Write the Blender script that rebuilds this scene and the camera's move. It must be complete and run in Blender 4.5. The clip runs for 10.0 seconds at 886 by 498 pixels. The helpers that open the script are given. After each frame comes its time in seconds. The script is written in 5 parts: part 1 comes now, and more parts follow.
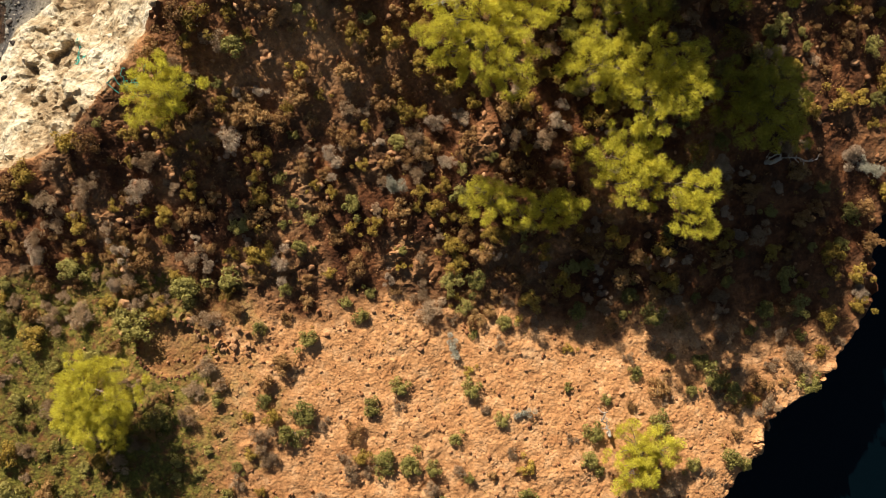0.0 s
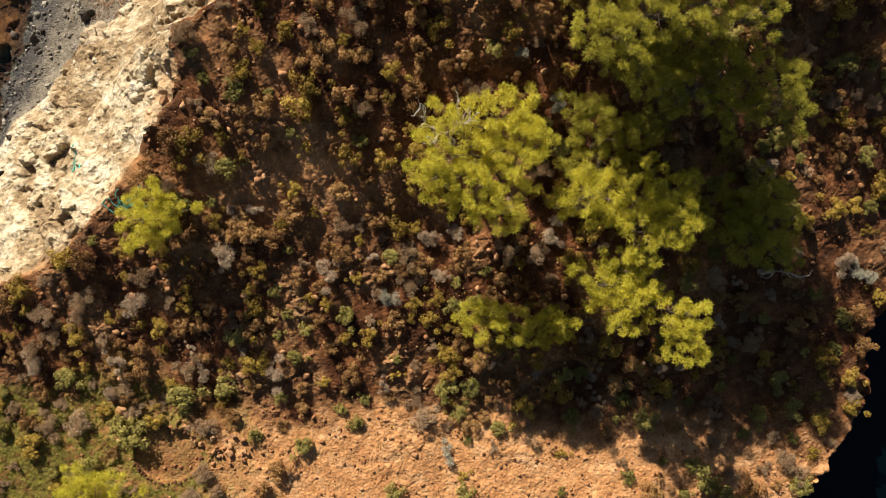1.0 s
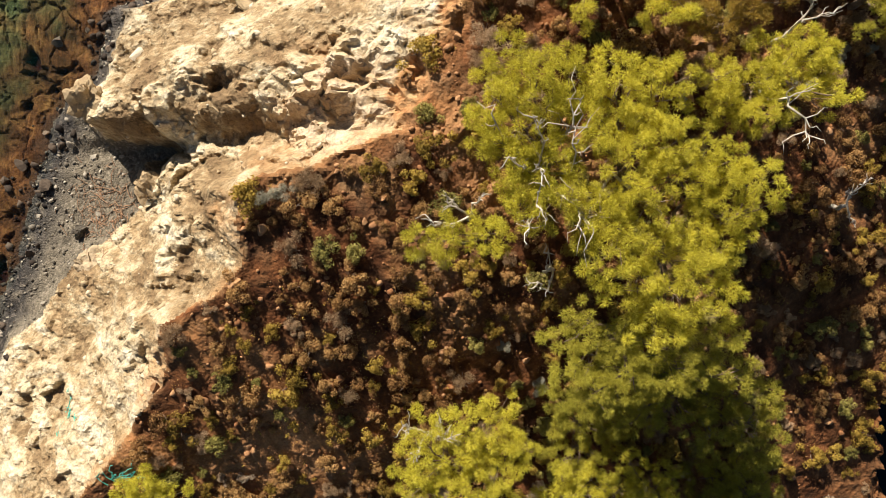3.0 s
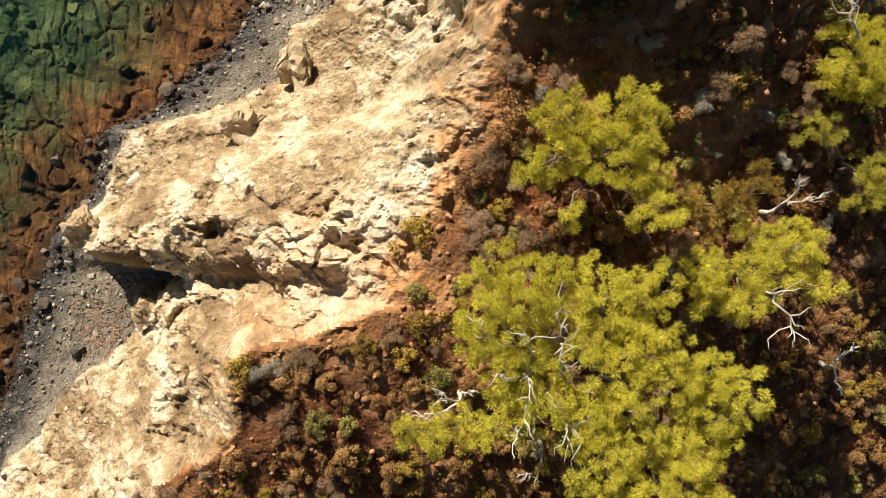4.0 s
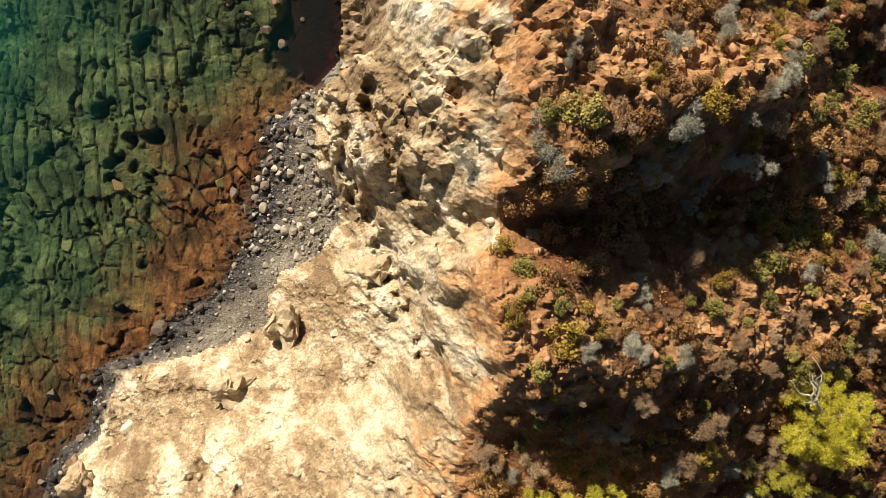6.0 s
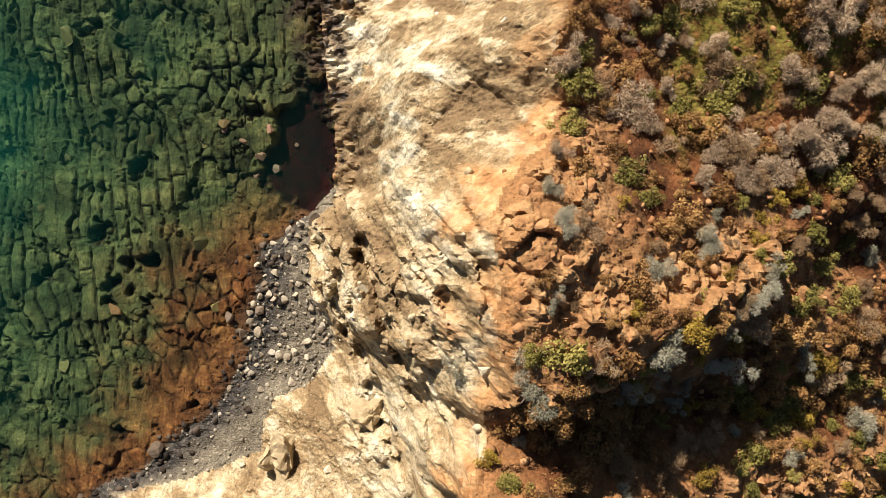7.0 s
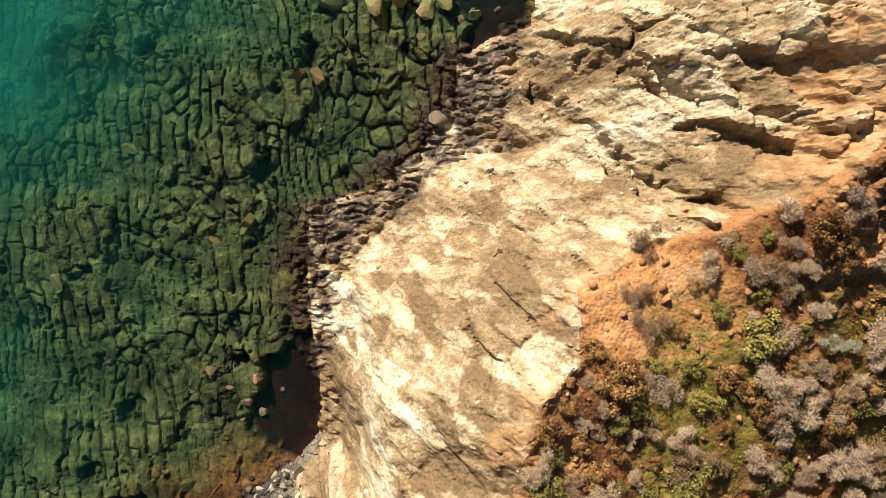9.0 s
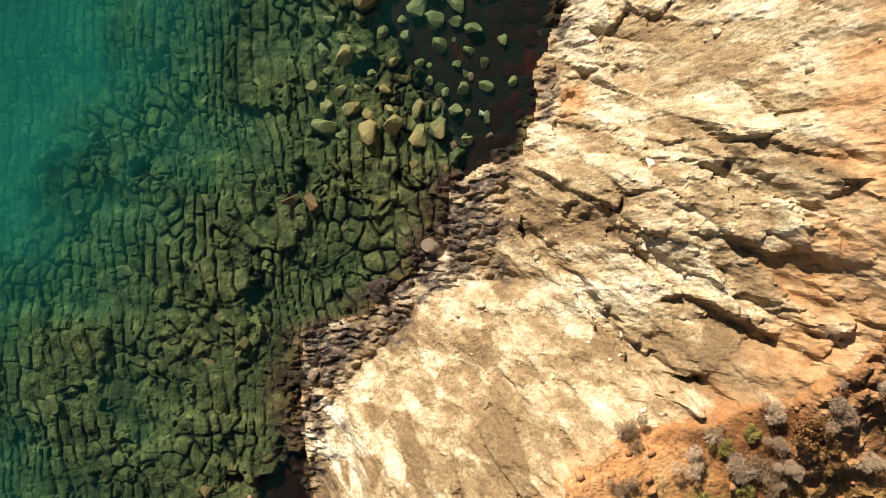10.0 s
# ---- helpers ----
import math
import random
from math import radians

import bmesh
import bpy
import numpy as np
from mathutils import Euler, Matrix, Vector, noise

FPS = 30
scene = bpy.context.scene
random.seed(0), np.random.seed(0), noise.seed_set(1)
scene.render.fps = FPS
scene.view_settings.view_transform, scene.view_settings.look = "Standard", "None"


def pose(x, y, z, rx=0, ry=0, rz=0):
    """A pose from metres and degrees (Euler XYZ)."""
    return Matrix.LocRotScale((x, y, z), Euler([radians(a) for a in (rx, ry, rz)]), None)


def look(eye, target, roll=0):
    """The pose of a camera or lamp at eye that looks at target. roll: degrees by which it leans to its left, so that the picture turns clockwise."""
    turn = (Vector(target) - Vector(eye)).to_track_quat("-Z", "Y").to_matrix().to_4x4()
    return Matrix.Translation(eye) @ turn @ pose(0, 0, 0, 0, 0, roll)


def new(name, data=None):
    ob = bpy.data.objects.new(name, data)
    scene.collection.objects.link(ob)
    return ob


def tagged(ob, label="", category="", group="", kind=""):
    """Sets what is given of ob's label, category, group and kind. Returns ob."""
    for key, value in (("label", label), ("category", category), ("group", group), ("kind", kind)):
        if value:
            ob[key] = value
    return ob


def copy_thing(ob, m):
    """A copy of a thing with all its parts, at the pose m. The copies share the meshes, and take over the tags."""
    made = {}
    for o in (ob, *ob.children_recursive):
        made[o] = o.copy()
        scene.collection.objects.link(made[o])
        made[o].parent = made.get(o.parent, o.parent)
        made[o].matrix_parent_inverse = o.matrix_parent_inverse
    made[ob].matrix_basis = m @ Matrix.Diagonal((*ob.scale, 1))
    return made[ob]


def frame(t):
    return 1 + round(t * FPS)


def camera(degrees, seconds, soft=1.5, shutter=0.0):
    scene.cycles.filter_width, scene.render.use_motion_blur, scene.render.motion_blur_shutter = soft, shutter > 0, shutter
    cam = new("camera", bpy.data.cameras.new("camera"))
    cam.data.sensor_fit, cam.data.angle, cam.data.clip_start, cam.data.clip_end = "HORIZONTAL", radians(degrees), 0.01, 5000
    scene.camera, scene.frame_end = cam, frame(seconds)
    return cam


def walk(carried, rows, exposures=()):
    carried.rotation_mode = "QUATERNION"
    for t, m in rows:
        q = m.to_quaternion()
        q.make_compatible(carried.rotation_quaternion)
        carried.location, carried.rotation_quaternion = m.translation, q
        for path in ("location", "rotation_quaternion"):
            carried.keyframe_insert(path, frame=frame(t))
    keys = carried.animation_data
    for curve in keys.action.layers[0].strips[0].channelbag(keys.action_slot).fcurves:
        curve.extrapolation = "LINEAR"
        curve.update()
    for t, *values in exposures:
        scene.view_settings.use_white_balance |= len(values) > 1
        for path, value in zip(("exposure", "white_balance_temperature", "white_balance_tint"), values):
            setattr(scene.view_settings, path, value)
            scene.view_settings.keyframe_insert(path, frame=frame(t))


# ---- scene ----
cam = camera(67.5, 10.0, soft=0.55)
PATH = [
    (0, pose(-2.717, 6.749, 38.069, -0.168, 0.043, 0.802)),
    (0.5, pose(-2.562, 9.332, 38.116, -0.515, 0.165, 0.755)),
    (1, pose(-2.397, 12.297, 38.186, -0.811, 0.237, 0.741)),
    (1.5, pose(-2.229, 15.221, 38.229, -1.110, 0.296, 0.700)),
    (2, pose(-2.006, 18.519, 38.304, -1.427, 0.431, 0.552)),
    (2.2, pose(-1.932, 19.799, 38.353, -1.497, 0.472, 0.485)),
    (3.3, pose(-1.610, 26.829, 38.523, -1.654, 0.538, 0.281)),
    (3.5, pose(-1.556, 28.182, 38.544, -1.661, 0.521, 0.274)),
    (4, pose(-1.367, 31.719, 38.634, -1.629, 0.570, 0.313)),
    (4.5, pose(-1.164, 35.145, 38.773, -1.808, 0.623, 0.284)),
    (5, pose(-0.910, 38.972, 38.883, -2.112, 0.671, 0.237)),
    (5.5, pose(-0.684, 42.478, 38.973, -2.244, 0.741, 0.212)),
    (5.7, pose(-0.581, 43.928, 39.006, -2.266, 0.769, 0.231)),
    (6.8, pose(-0.125, 52.196, 39.237, -2.468, 0.741, 0.280)),
    (7, pose(-0.055, 53.691, 39.247, -2.506, 0.734, 0.303)),
    (7.5, pose(0.120, 57.308, 39.257, -2.637, 0.693, 0.354)),
    (8, pose(0.346, 61.159, 39.283, -2.623, 0.661, 0.446)),
    (8.5, pose(0.539, 64.786, 39.300, -2.690, 0.634, 0.460)),
    (9, pose(0.737, 68.654, 39.263, -2.666, 0.606, 0.558)),
    (9.5, pose(0.885, 72.324, 39.255, -2.834, 0.573, 0.603)),
    (10, pose(1.048, 76.341, 39.212, -3.057, 0.527, 0.596)),
]
walk(cam, PATH, [(0, 0.88), (2.2, 0.80), (3.5, 0.90), (5.5, 0.88), (7.5, 0.88), (10, 0.88)])

# ---- light ----
SUN_EL, SUN_DIR = radians(30), Vector((-0.44, 0.898))       # the sun stands in the north-north-west
sun_data = bpy.data.lights.new("sun", "SUN")
sun_data.energy, sun_data.angle, sun_data.color = 5.2, radians(0.55), (1.0, 0.90, 0.765)
sun = new("sun", sun_data)
to_sun = Vector((SUN_DIR.x * math.cos(SUN_EL), SUN_DIR.y * math.cos(SUN_EL), math.sin(SUN_EL)))
sun.matrix_world = look(to_sun * 200, (0, 0, 0))
world = bpy.data.worlds.new("world")
scene.world = world
world.use_nodes = True
sky = world.node_tree.nodes.new("ShaderNodeTexSky")
sky.sky_type, sky.sun_disc, sky.sun_elevation = "NISHITA", False, SUN_EL
sky.sun_rotation = math.atan2(SUN_DIR.x, SUN_DIR.y)
world.node_tree.nodes["Background"].inputs["Strength"].default_value = 0.030
world.node_tree.links.new(sky.outputs[0], world.node_tree.nodes["Background"].inputs["Color"])


# ---- materials ----
class Mat:
    """A node material with short calls for the nodes that these surfaces need."""

    def __init__(self, name):
        self.m = bpy.data.materials.new(name)
        self.m.use_nodes = True
        self.t = self.m.node_tree
        self.bsdf = self.t.nodes["Principled BSDF"]
        self.out = self.t.nodes["Material Output"]

    def put(self, value, socket):
        if isinstance(value, bpy.types.NodeSocket):
            self.t.links.new(value, socket)
        else:
            socket.default_value = (*value, 1) if isinstance(value, tuple) and len(value) == 3 and socket.type == "RGBA" else value

    def place(self, scale=(1, 1, 1), turn=0.0, shift=(0, 0, 0)):
        if not hasattr(self, "geo"):
            self.geo = self.t.nodes.new("ShaderNodeNewGeometry")
        n = self.t.nodes.new("ShaderNodeMapping")
        n.inputs["Scale"].default_value, n.inputs["Rotation"].default_value = scale, (0, 0, radians(turn))
        n.inputs["Location"].default_value = shift
        self.t.links.new(self.geo.outputs["Position"], n.inputs["Vector"])
        return n.outputs[0]

    def noise(self, scale, detail=5, rough=0.6, at=None, warp=0.0):
        n = self.t.nodes.new("ShaderNodeTexNoise")
        n.inputs["Scale"].default_value, n.inputs["Detail"].default_value = scale, detail
        n.inputs["Roughness"].default_value, n.inputs["Distortion"].default_value = rough, warp
        self.put(at if at is not None else self.place(), n.inputs["Vector"])
        return n.outputs[0]

    def bend(self, at, scale, amount):
        """A place shifted by noise, so that joints run unevenly."""
        n = self.t.nodes.new("ShaderNodeTexNoise")
        n.inputs["Scale"].default_value, n.inputs["Detail"].default_value = scale, 4
        self.put(at, n.inputs["Vector"])
        return self.mix(amount, at, n.outputs["Color"], "ADD")

    def cells(self, scale, feature="F1", at=None, out="Distance"):
        n = self.t.nodes.new("ShaderNodeTexVoronoi")
        n.feature = feature
        n.inputs["Scale"].default_value = scale
        self.put(at if at is not None else self.place(), n.inputs["Vector"])
        return n.outputs[out]

    def ramp(self, value, *stops):
        n = self.t.nodes.new("ShaderNodeValToRGB")
        e = n.color_ramp.elements
        while len(e) < len(stops):
            e.new(0.5)
        for k, (p, c) in enumerate(stops):
            e[k].position = p
            e[k].color = (*c, 1) if isinstance(c, tuple) else (c, c, c, 1)
        self.put(value, n.inputs[0])
        return n.outputs[0]

    def mix(self, fac, a, b, kind="MIX"):
        n = self.t.nodes.new("ShaderNodeMix")
        n.data_type, n.blend_type = "RGBA", kind
        self.put(fac, n.inputs[0]), self.put(a, n.inputs[6]), self.put(b, n.inputs[7])
        return n.outputs[2]

    def math(self, kind, a, b=0.0):
        n = self.t.nodes.new("ShaderNodeMath")
        n.operation = kind
        self.put(a, n.inputs[0]), self.put(b, n.inputs[1])
        return n.outputs[0]

    def attr(self, name):
        n = self.t.nodes.new("ShaderNodeAttribute")
        n.attribute_name = name
        return n.outputs["Fac"]

    def any(self):
        return self.t.nodes.new("ShaderNodeObjectInfo").outputs["Random"]

    def island(self):
        return self.t.nodes.new("ShaderNodeNewGeometry").outputs["Random Per Island"]

    def bump(self, height, strength=0.5, distance=0.05):
        n = self.t.nodes.new("ShaderNodeBump")
        n.inputs["Strength"].default_value, n.inputs["Distance"].default_value = strength, distance
        self.put(height, n.inputs["Height"])
        self.t.links.new(n.outputs[0], self.bsdf.inputs["Normal"])
        return n.outputs[0]

    def done(self, color, rough=0.9, spec=0.3):
        self.put(color, self.bsdf.inputs["Base Color"])
        self.put(rough, self.bsdf.inputs["Roughness"])
        self.put(spec, self.bsdf.inputs["Specular IOR Level"])
        return self.m


def rock_material():
    """Pale, fractured, layered rock: cream and white faces, tan weathering, rust near the soil, black and wet by the sea."""
    m = Mat("layered_rock")
    streak = m.place((0.7, 1.3, 0.4), 38)
    own = m.math("ADD", m.attr("tone"), m.math("MULTIPLY", m.math("SUBTRACT", m.noise(1.4, 10, 0.78, streak, 0.3), 0.5), 1.5))
    base = m.ramp(own, (0.20, (0.20, 0.13, 0.066)), (0.40, (0.32, 0.225, 0.12)), (0.50, (0.42, 0.325, 0.195)), (0.60, (0.51, 0.415, 0.27)), (0.74, (0.60, 0.515, 0.37)), (0.92, (0.70, 0.635, 0.50)))
    grain = m.noise(8, 7, 0.75)
    base = m.mix(0.6, base, m.ramp(grain, (0.36, 0.25), (0.54, 1.05)), "MULTIPLY")
    base = m.mix(0.4, base, m.ramp(m.noise(2.6, 6, 0.7, streak), (0.36, 0.45), (0.5, 1.0)), "MULTIPLY")
    rust = m.ramp(m.noise(1.3, 6, 0.7), (0.34, (0.27, 0.120, 0.045)), (0.5, (0.42, 0.230, 0.098)), (0.66, (0.56, 0.39, 0.21)))
    base = m.mix(m.attr("rust"), base, rust)
    joints = m.ramp(m.cells(0.75, "DISTANCE_TO_EDGE", m.bend(m.place((0.8, 1.3, 0.3), 55), 1.8, 0.5)), (0.0, 0.3), (0.02, 1.0))
    base = m.mix(m.ramp(m.noise(0.6, 4, 0.6, m.place(shift=(9, 4, 0))), (0.45, 0.0), (0.6, 0.7)), base, joints, "MULTIPLY")
    cracks = m.ramp(m.cells(0.8, "DISTANCE_TO_EDGE", m.bend(m.place((0.5, 1.7, 0.3), 38), 1.4, 0.7)), (0.0, 0.35), (0.025, 1.0))
    base = m.mix(m.ramp(m.noise(0.8, 4), (0.45, 0.0), (0.6, 0.6)), base, cracks, "MULTIPLY")
    wet = m.attr("wet")
    base = m.mix(wet, base, m.ramp(m.noise(2.2, 6, 0.7), (0.36, (0.012, 0.009, 0.007)), (0.52, (0.055, 0.037, 0.025)), (0.66, (0.27, 0.20, 0.135))))
    h = m.math("ADD", m.math("MULTIPLY", m.noise(3.0, 9, 0.72, m.place((0.9, 1.15, 0.8), 38)), 1.0), m.math("MULTIPLY", m.cells(3.2, "F1", m.place((0.8, 1.3, 0.7), 38)), 0.6))
    m.bump(h, 1.0, 0.10)
    return m.done(base, m.math("SUBTRACT", 0.88, m.math("MULTIPLY", wet, 0.45)), 0.3)


def soil_material():
    """Red-brown stony earth, paler and orange where it is trodden and dry, with moss and short grass in places. The dry
    tone also holds a painted sunlit patch and the east's shade.
    """
    m = Mat("stony_earth")
    red = m.ramp(m.noise(0.8, 8, 0.7), (0.34, (0.030, 0.011, 0.005)), (0.5, (0.105, 0.039, 0.014)), (0.66, (0.27, 0.108, 0.040)))
    dry = m.ramp(m.noise(1.1, 8, 0.72), (0.30, (0.36, 0.155, 0.058)), (0.5, (0.52, 0.26, 0.105)), (0.68, (0.64, 0.38, 0.19)))
    base = m.mix(m.attr("dry"), red, dry)
    rocky = m.ramp(m.noise(0.9, 7, 0.7), (0.3, (0.16, 0.072, 0.031)), (0.5, (0.33, 0.175, 0.076)), (0.7, (0.50, 0.32, 0.16)))
    base = m.mix(m.attr("rust"), base, rocky)
    green = m.ramp(m.noise(6, 6, 0.7), (0.3, (0.07, 0.066, 0.013)), (0.6, (0.18, 0.16, 0.026)), (0.75, (0.30, 0.24, 0.06)))
    base = m.mix(m.math("MULTIPLY", m.attr("moss"), m.ramp(m.noise(2.2, 6, 0.7), (0.37, 0.1), (0.55, 0.95))), base, green)
    gravel = m.ramp(m.cells(9, "F1", None, "Color"), (0.0, 0.55), (1.0, 1.35))
    base = m.mix(0.5, base, gravel, "MULTIPLY")
    base = m.mix(0.4, base, m.ramp(m.noise(16, 5, 0.7), (0.3, 0.5), (0.65, 1.2)), "MULTIPLY")
    h = m.math("ADD", m.math("MULTIPLY", m.cells(7, "F1"), -0.45), m.noise(5, 8, 0.7))
    m.bump(h, 0.8, 0.10)
    return m.done(base, 0.95, 0.2)


def beach_material():
    """Grey gravel with darker wet stones by the water."""
    m = Mat("gravel")
    tone = m.ramp(m.cells(8, "F1", None, "Color"), (0.1, (0.088, 0.072, 0.051)), (0.55, (0.19, 0.158, 0.112)), (0.92, (0.40, 0.34, 0.26)))
    base = m.mix(0.5, tone, m.ramp(m.noise(0.6, 6, 0.7), (0.35, (0.115, 0.098, 0.075)), (0.65, (0.22, 0.19, 0.14))))
    base = m.mix(0.5, base, m.ramp(m.noise(20, 5, 0.7), (0.3, 0.4), (0.6, 1.15)), "MULTIPLY")
    wet = m.attr("wet")
    base = m.mix(wet, base, m.ramp(m.cells(5, "F1", None, "Color"), (0.1, (0.014, 0.013, 0.013)), (0.7, (0.05, 0.042, 0.036)), (0.95, (0.13, 0.11, 0.09))))
    m.bump(m.math("ADD", m.math("MULTIPLY", m.cells(8, "F1"), -0.8), m.noise(12, 5, 0.7)), 0.9, 0.08)
    return m.done(base, m.math("SUBTRACT", 0.9, m.math("MULTIPLY", wet, 0.4)), 0.3)


def seabed_material():
    """Weedy reef: olive and green algae, rust-brown in the shallows, maroon weed in the pools, dark cracks, and
    near-black shade painted round the boulders.
    """
    m = Mat("weedy_reef")
    green = m.ramp(m.noise(0.9, 8, 0.7), (0.3, (0.030, 0.045, 0.020)), (0.5, (0.090, 0.104, 0.040)), (0.7, (0.22, 0.205, 0.078)))
    brown = m.ramp(m.noise(1.2, 8, 0.7), (0.3, (0.05, 0.022, 0.010)), (0.5, (0.165, 0.068, 0.024)), (0.7, (0.34, 0.165, 0.055)))
    base = m.mix(m.attr("rust"), green, brown)
    base = m.mix(m.attr("maroon"), base, m.ramp(m.noise(1.5, 6, 0.6), (0.35, (0.010, 0.0015, 0.001)), (0.6, (0.026, 0.003, 0.002)), (0.8, (0.06, 0.015, 0.008))))
    # cracks and gaps round boulders go near-black, their shade painted into the colour
    base = m.mix(m.attr("crack_shade"), base, (0.006, 0.007, 0.004))
    base = m.mix(0.5, base, m.ramp(m.noise(11, 5, 0.7), (0.3, 0.45), (0.65, 1.25)), "MULTIPLY")
    wet = m.attr("wet")
    base = m.mix(wet, base, m.ramp(m.noise(3, 6, 0.7), (0.35, (0.02, 0.015, 0.012)), (0.6, (0.07, 0.045, 0.03)), (0.75, (0.2, 0.15, 0.11))))
    base = m.mix(0.6, base, m.ramp(m.noise(0.28, 6, 0.65), (0.36, 0.28), (0.58, 1.25)), "MULTIPLY")
    grain = m.noise(2.2, 6, 0.7, m.place((2.6, 0.55, 1.0)), 0.4)
    base = m.mix(0.5, base, m.ramp(grain, (0.36, 0.45), (0.6, 1.25)), "MULTIPLY")
    m.bump(m.math("ADD", m.noise(6, 8, 0.72), m.math("MULTIPLY", grain, 1.2)), 0.9, 0.16)
    return m.done(base, m.math("SUBTRACT", 0.9, m.math("MULTIPLY", wet, 0.45)), 0.12)


def water_material():
    """Clear sea water: light is lost with the depth below each point, what is left takes on the water's own green."""
    m = Mat("sea_water")
    t = m.t
    t.nodes.remove(m.bsdf)
    depth = m.attr("depth")
    fog = m.math("SUBTRACT", 1.0, m.math("POWER", 2.718, m.math("MULTIPLY", m.math("POWER", depth, 1.8), -0.046)))
    body = t.nodes.new("ShaderNodeBsdfDiffuse")
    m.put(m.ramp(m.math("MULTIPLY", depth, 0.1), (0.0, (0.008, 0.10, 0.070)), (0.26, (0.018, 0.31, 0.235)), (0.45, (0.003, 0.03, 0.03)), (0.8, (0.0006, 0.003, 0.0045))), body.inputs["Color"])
    clear = t.nodes.new("ShaderNodeBsdfTransparent")
    m.put(m.ramp(m.math("MULTIPLY", depth, 0.25), (0.0, (0.97, 0.99, 0.98)), (0.25, (0.74, 0.91, 0.89)), (0.6, (0.48, 0.83, 0.79)), (1.0, (0.28, 0.72, 0.67))), clear.inputs["Color"])
    inner = t.nodes.new("ShaderNodeMixShader")
    m.put(fog, inner.inputs[0]), m.put(clear.outputs[0], inner.inputs[1]), m.put(body.outputs[0], inner.inputs[2])
    gloss = t.nodes.new("ShaderNodeBsdfGlossy")
    gloss.inputs["Roughness"].default_value = 0.06
    wave = t.nodes.new("ShaderNodeBump")
    wave.inputs["Strength"].default_value, wave.inputs["Distance"].default_value = 0.8, 0.10
    m.put(m.noise(1.6, 4, 0.55, m.place((1, 0.6, 1), 25), 0.4), wave.inputs["Height"])
    m.put(wave.outputs[0], gloss.inputs["Normal"])
    outer = t.nodes.new("ShaderNodeMixShader")
    m.put(0.022, outer.inputs[0]), m.put(inner.outputs[0], outer.inputs[1]), m.put(gloss.outputs[0], outer.inputs[2])
    m.put(outer.outputs[0], m.out.inputs["Surface"])
    return m.m


def leaf_material(name, dark, mid, light, spread=0.5, through_light=0.25):
    """Leaves of one kind of plant: each leaf and each plant a little different."""
    m = Mat(name)
    tone = m.math("ADD", m.math("MULTIPLY", m.island(), 1 - spread), m.math("MULTIPLY", m.any(), spread))
    base = m.ramp(tone, (0.1, dark), (0.5, mid), (0.95, light))
    base = m.mix(0.5, base, m.ramp(m.noise(2.5, 4, 0.6), (0.3, 0.55), (0.7, 1.3)), "MULTIPLY")
    m.done(base, 0.75, 0.25)
    glow = m.t.nodes.new("ShaderNodeBsdfTranslucent")
    m.put(base, glow.inputs["Color"])
    mix = m.t.nodes.new("ShaderNodeMixShader")
    m.put(through_light, mix.inputs[0]), m.put(m.bsdf.outputs[0], mix.inputs[1]), m.put(glow.outputs[0], mix.inputs[2])
    m.put(mix.outputs[0], m.out.inputs["Surface"])
    return m.m


def wood_material(name, dark, light):
    m = Mat(name)
    base = m.ramp(m.noise(6, 7, 0.7, m.place((1, 1, 0.3))), (0.32, dark), (0.66, light))
    m.bump(m.noise(18, 5, 0.7), 0.6, 0.03)
    return m.done(base, 0.85, 0.2)


def stone_material(name, dark, mid, light):
    """Loose stones: each its own tone, with grain."""
    m = Mat(name)
    tone = m.math("ADD", m.math("MULTIPLY", m.island(), 0.6), m.math("MULTIPLY", m.any(), 0.4))
    base = m.ramp(tone, (0.1, dark), (0.5, mid), (0.93, light))
    base = m.mix(0.6, base, m.ramp(m.noise(5, 7, 0.72), (0.3, 0.5), (0.65, 1.2)), "MULTIPLY")
    m.bump(m.noise(9, 7, 0.72), 0.8, 0.06)
    return m.done(base, 0.88, 0.25)


ROCK, SOIL, GRAVEL, REEF, WATER = rock_material(), soil_material(), beach_material(), seabed_material(), water_material()
PINE = leaf_material("pine_needles", (0.36, 0.33, 0.032), (0.64, 0.575, 0.060), (0.82, 0.74, 0.12), 0.3, 0.40)
# darker copy of the pine needles: the hillside's shade put into their colour
PINE_SHADED = leaf_material("shaded_pine_needles", (0.25, 0.235, 0.034), (0.46, 0.42, 0.055), (0.62, 0.56, 0.09), 0.35, 0.40)
OLIVE = leaf_material("olive_leaves", (0.11, 0.10, 0.024), (0.26, 0.225, 0.055), (0.44, 0.37, 0.11))
GREY = leaf_material("grey_twigs", (0.22, 0.138, 0.073), (0.38, 0.255, 0.145), (0.56, 0.41, 0.26))
BROWN = leaf_material("dry_brown_leaves", (0.125, 0.060, 0.020), (0.32, 0.172, 0.060), (0.50, 0.31, 0.12))
YELLOW = leaf_material("mustard_leaves", (0.15, 0.096, 0.017), (0.34, 0.225, 0.036), (0.52, 0.37, 0.075))
HEATH = leaf_material("pinkish_grey_twigs", (0.27, 0.19, 0.125), (0.48, 0.36, 0.245), (0.68, 0.54, 0.38))
SILVER = leaf_material("silver_leaves", (0.24, 0.22, 0.155), (0.40, 0.375, 0.28), (0.58, 0.55, 0.44))
GRASS = leaf_material("grass_blades", (0.055, 0.058, 0.011), (0.13, 0.125, 0.020), (0.22, 0.19, 0.042))
BARK = wood_material("pine_bark", (0.085, 0.055, 0.038), (0.27, 0.20, 0.15))
DEADWOOD = wood_material("bleached_wood", (0.33, 0.28, 0.22), (0.66, 0.60, 0.51))
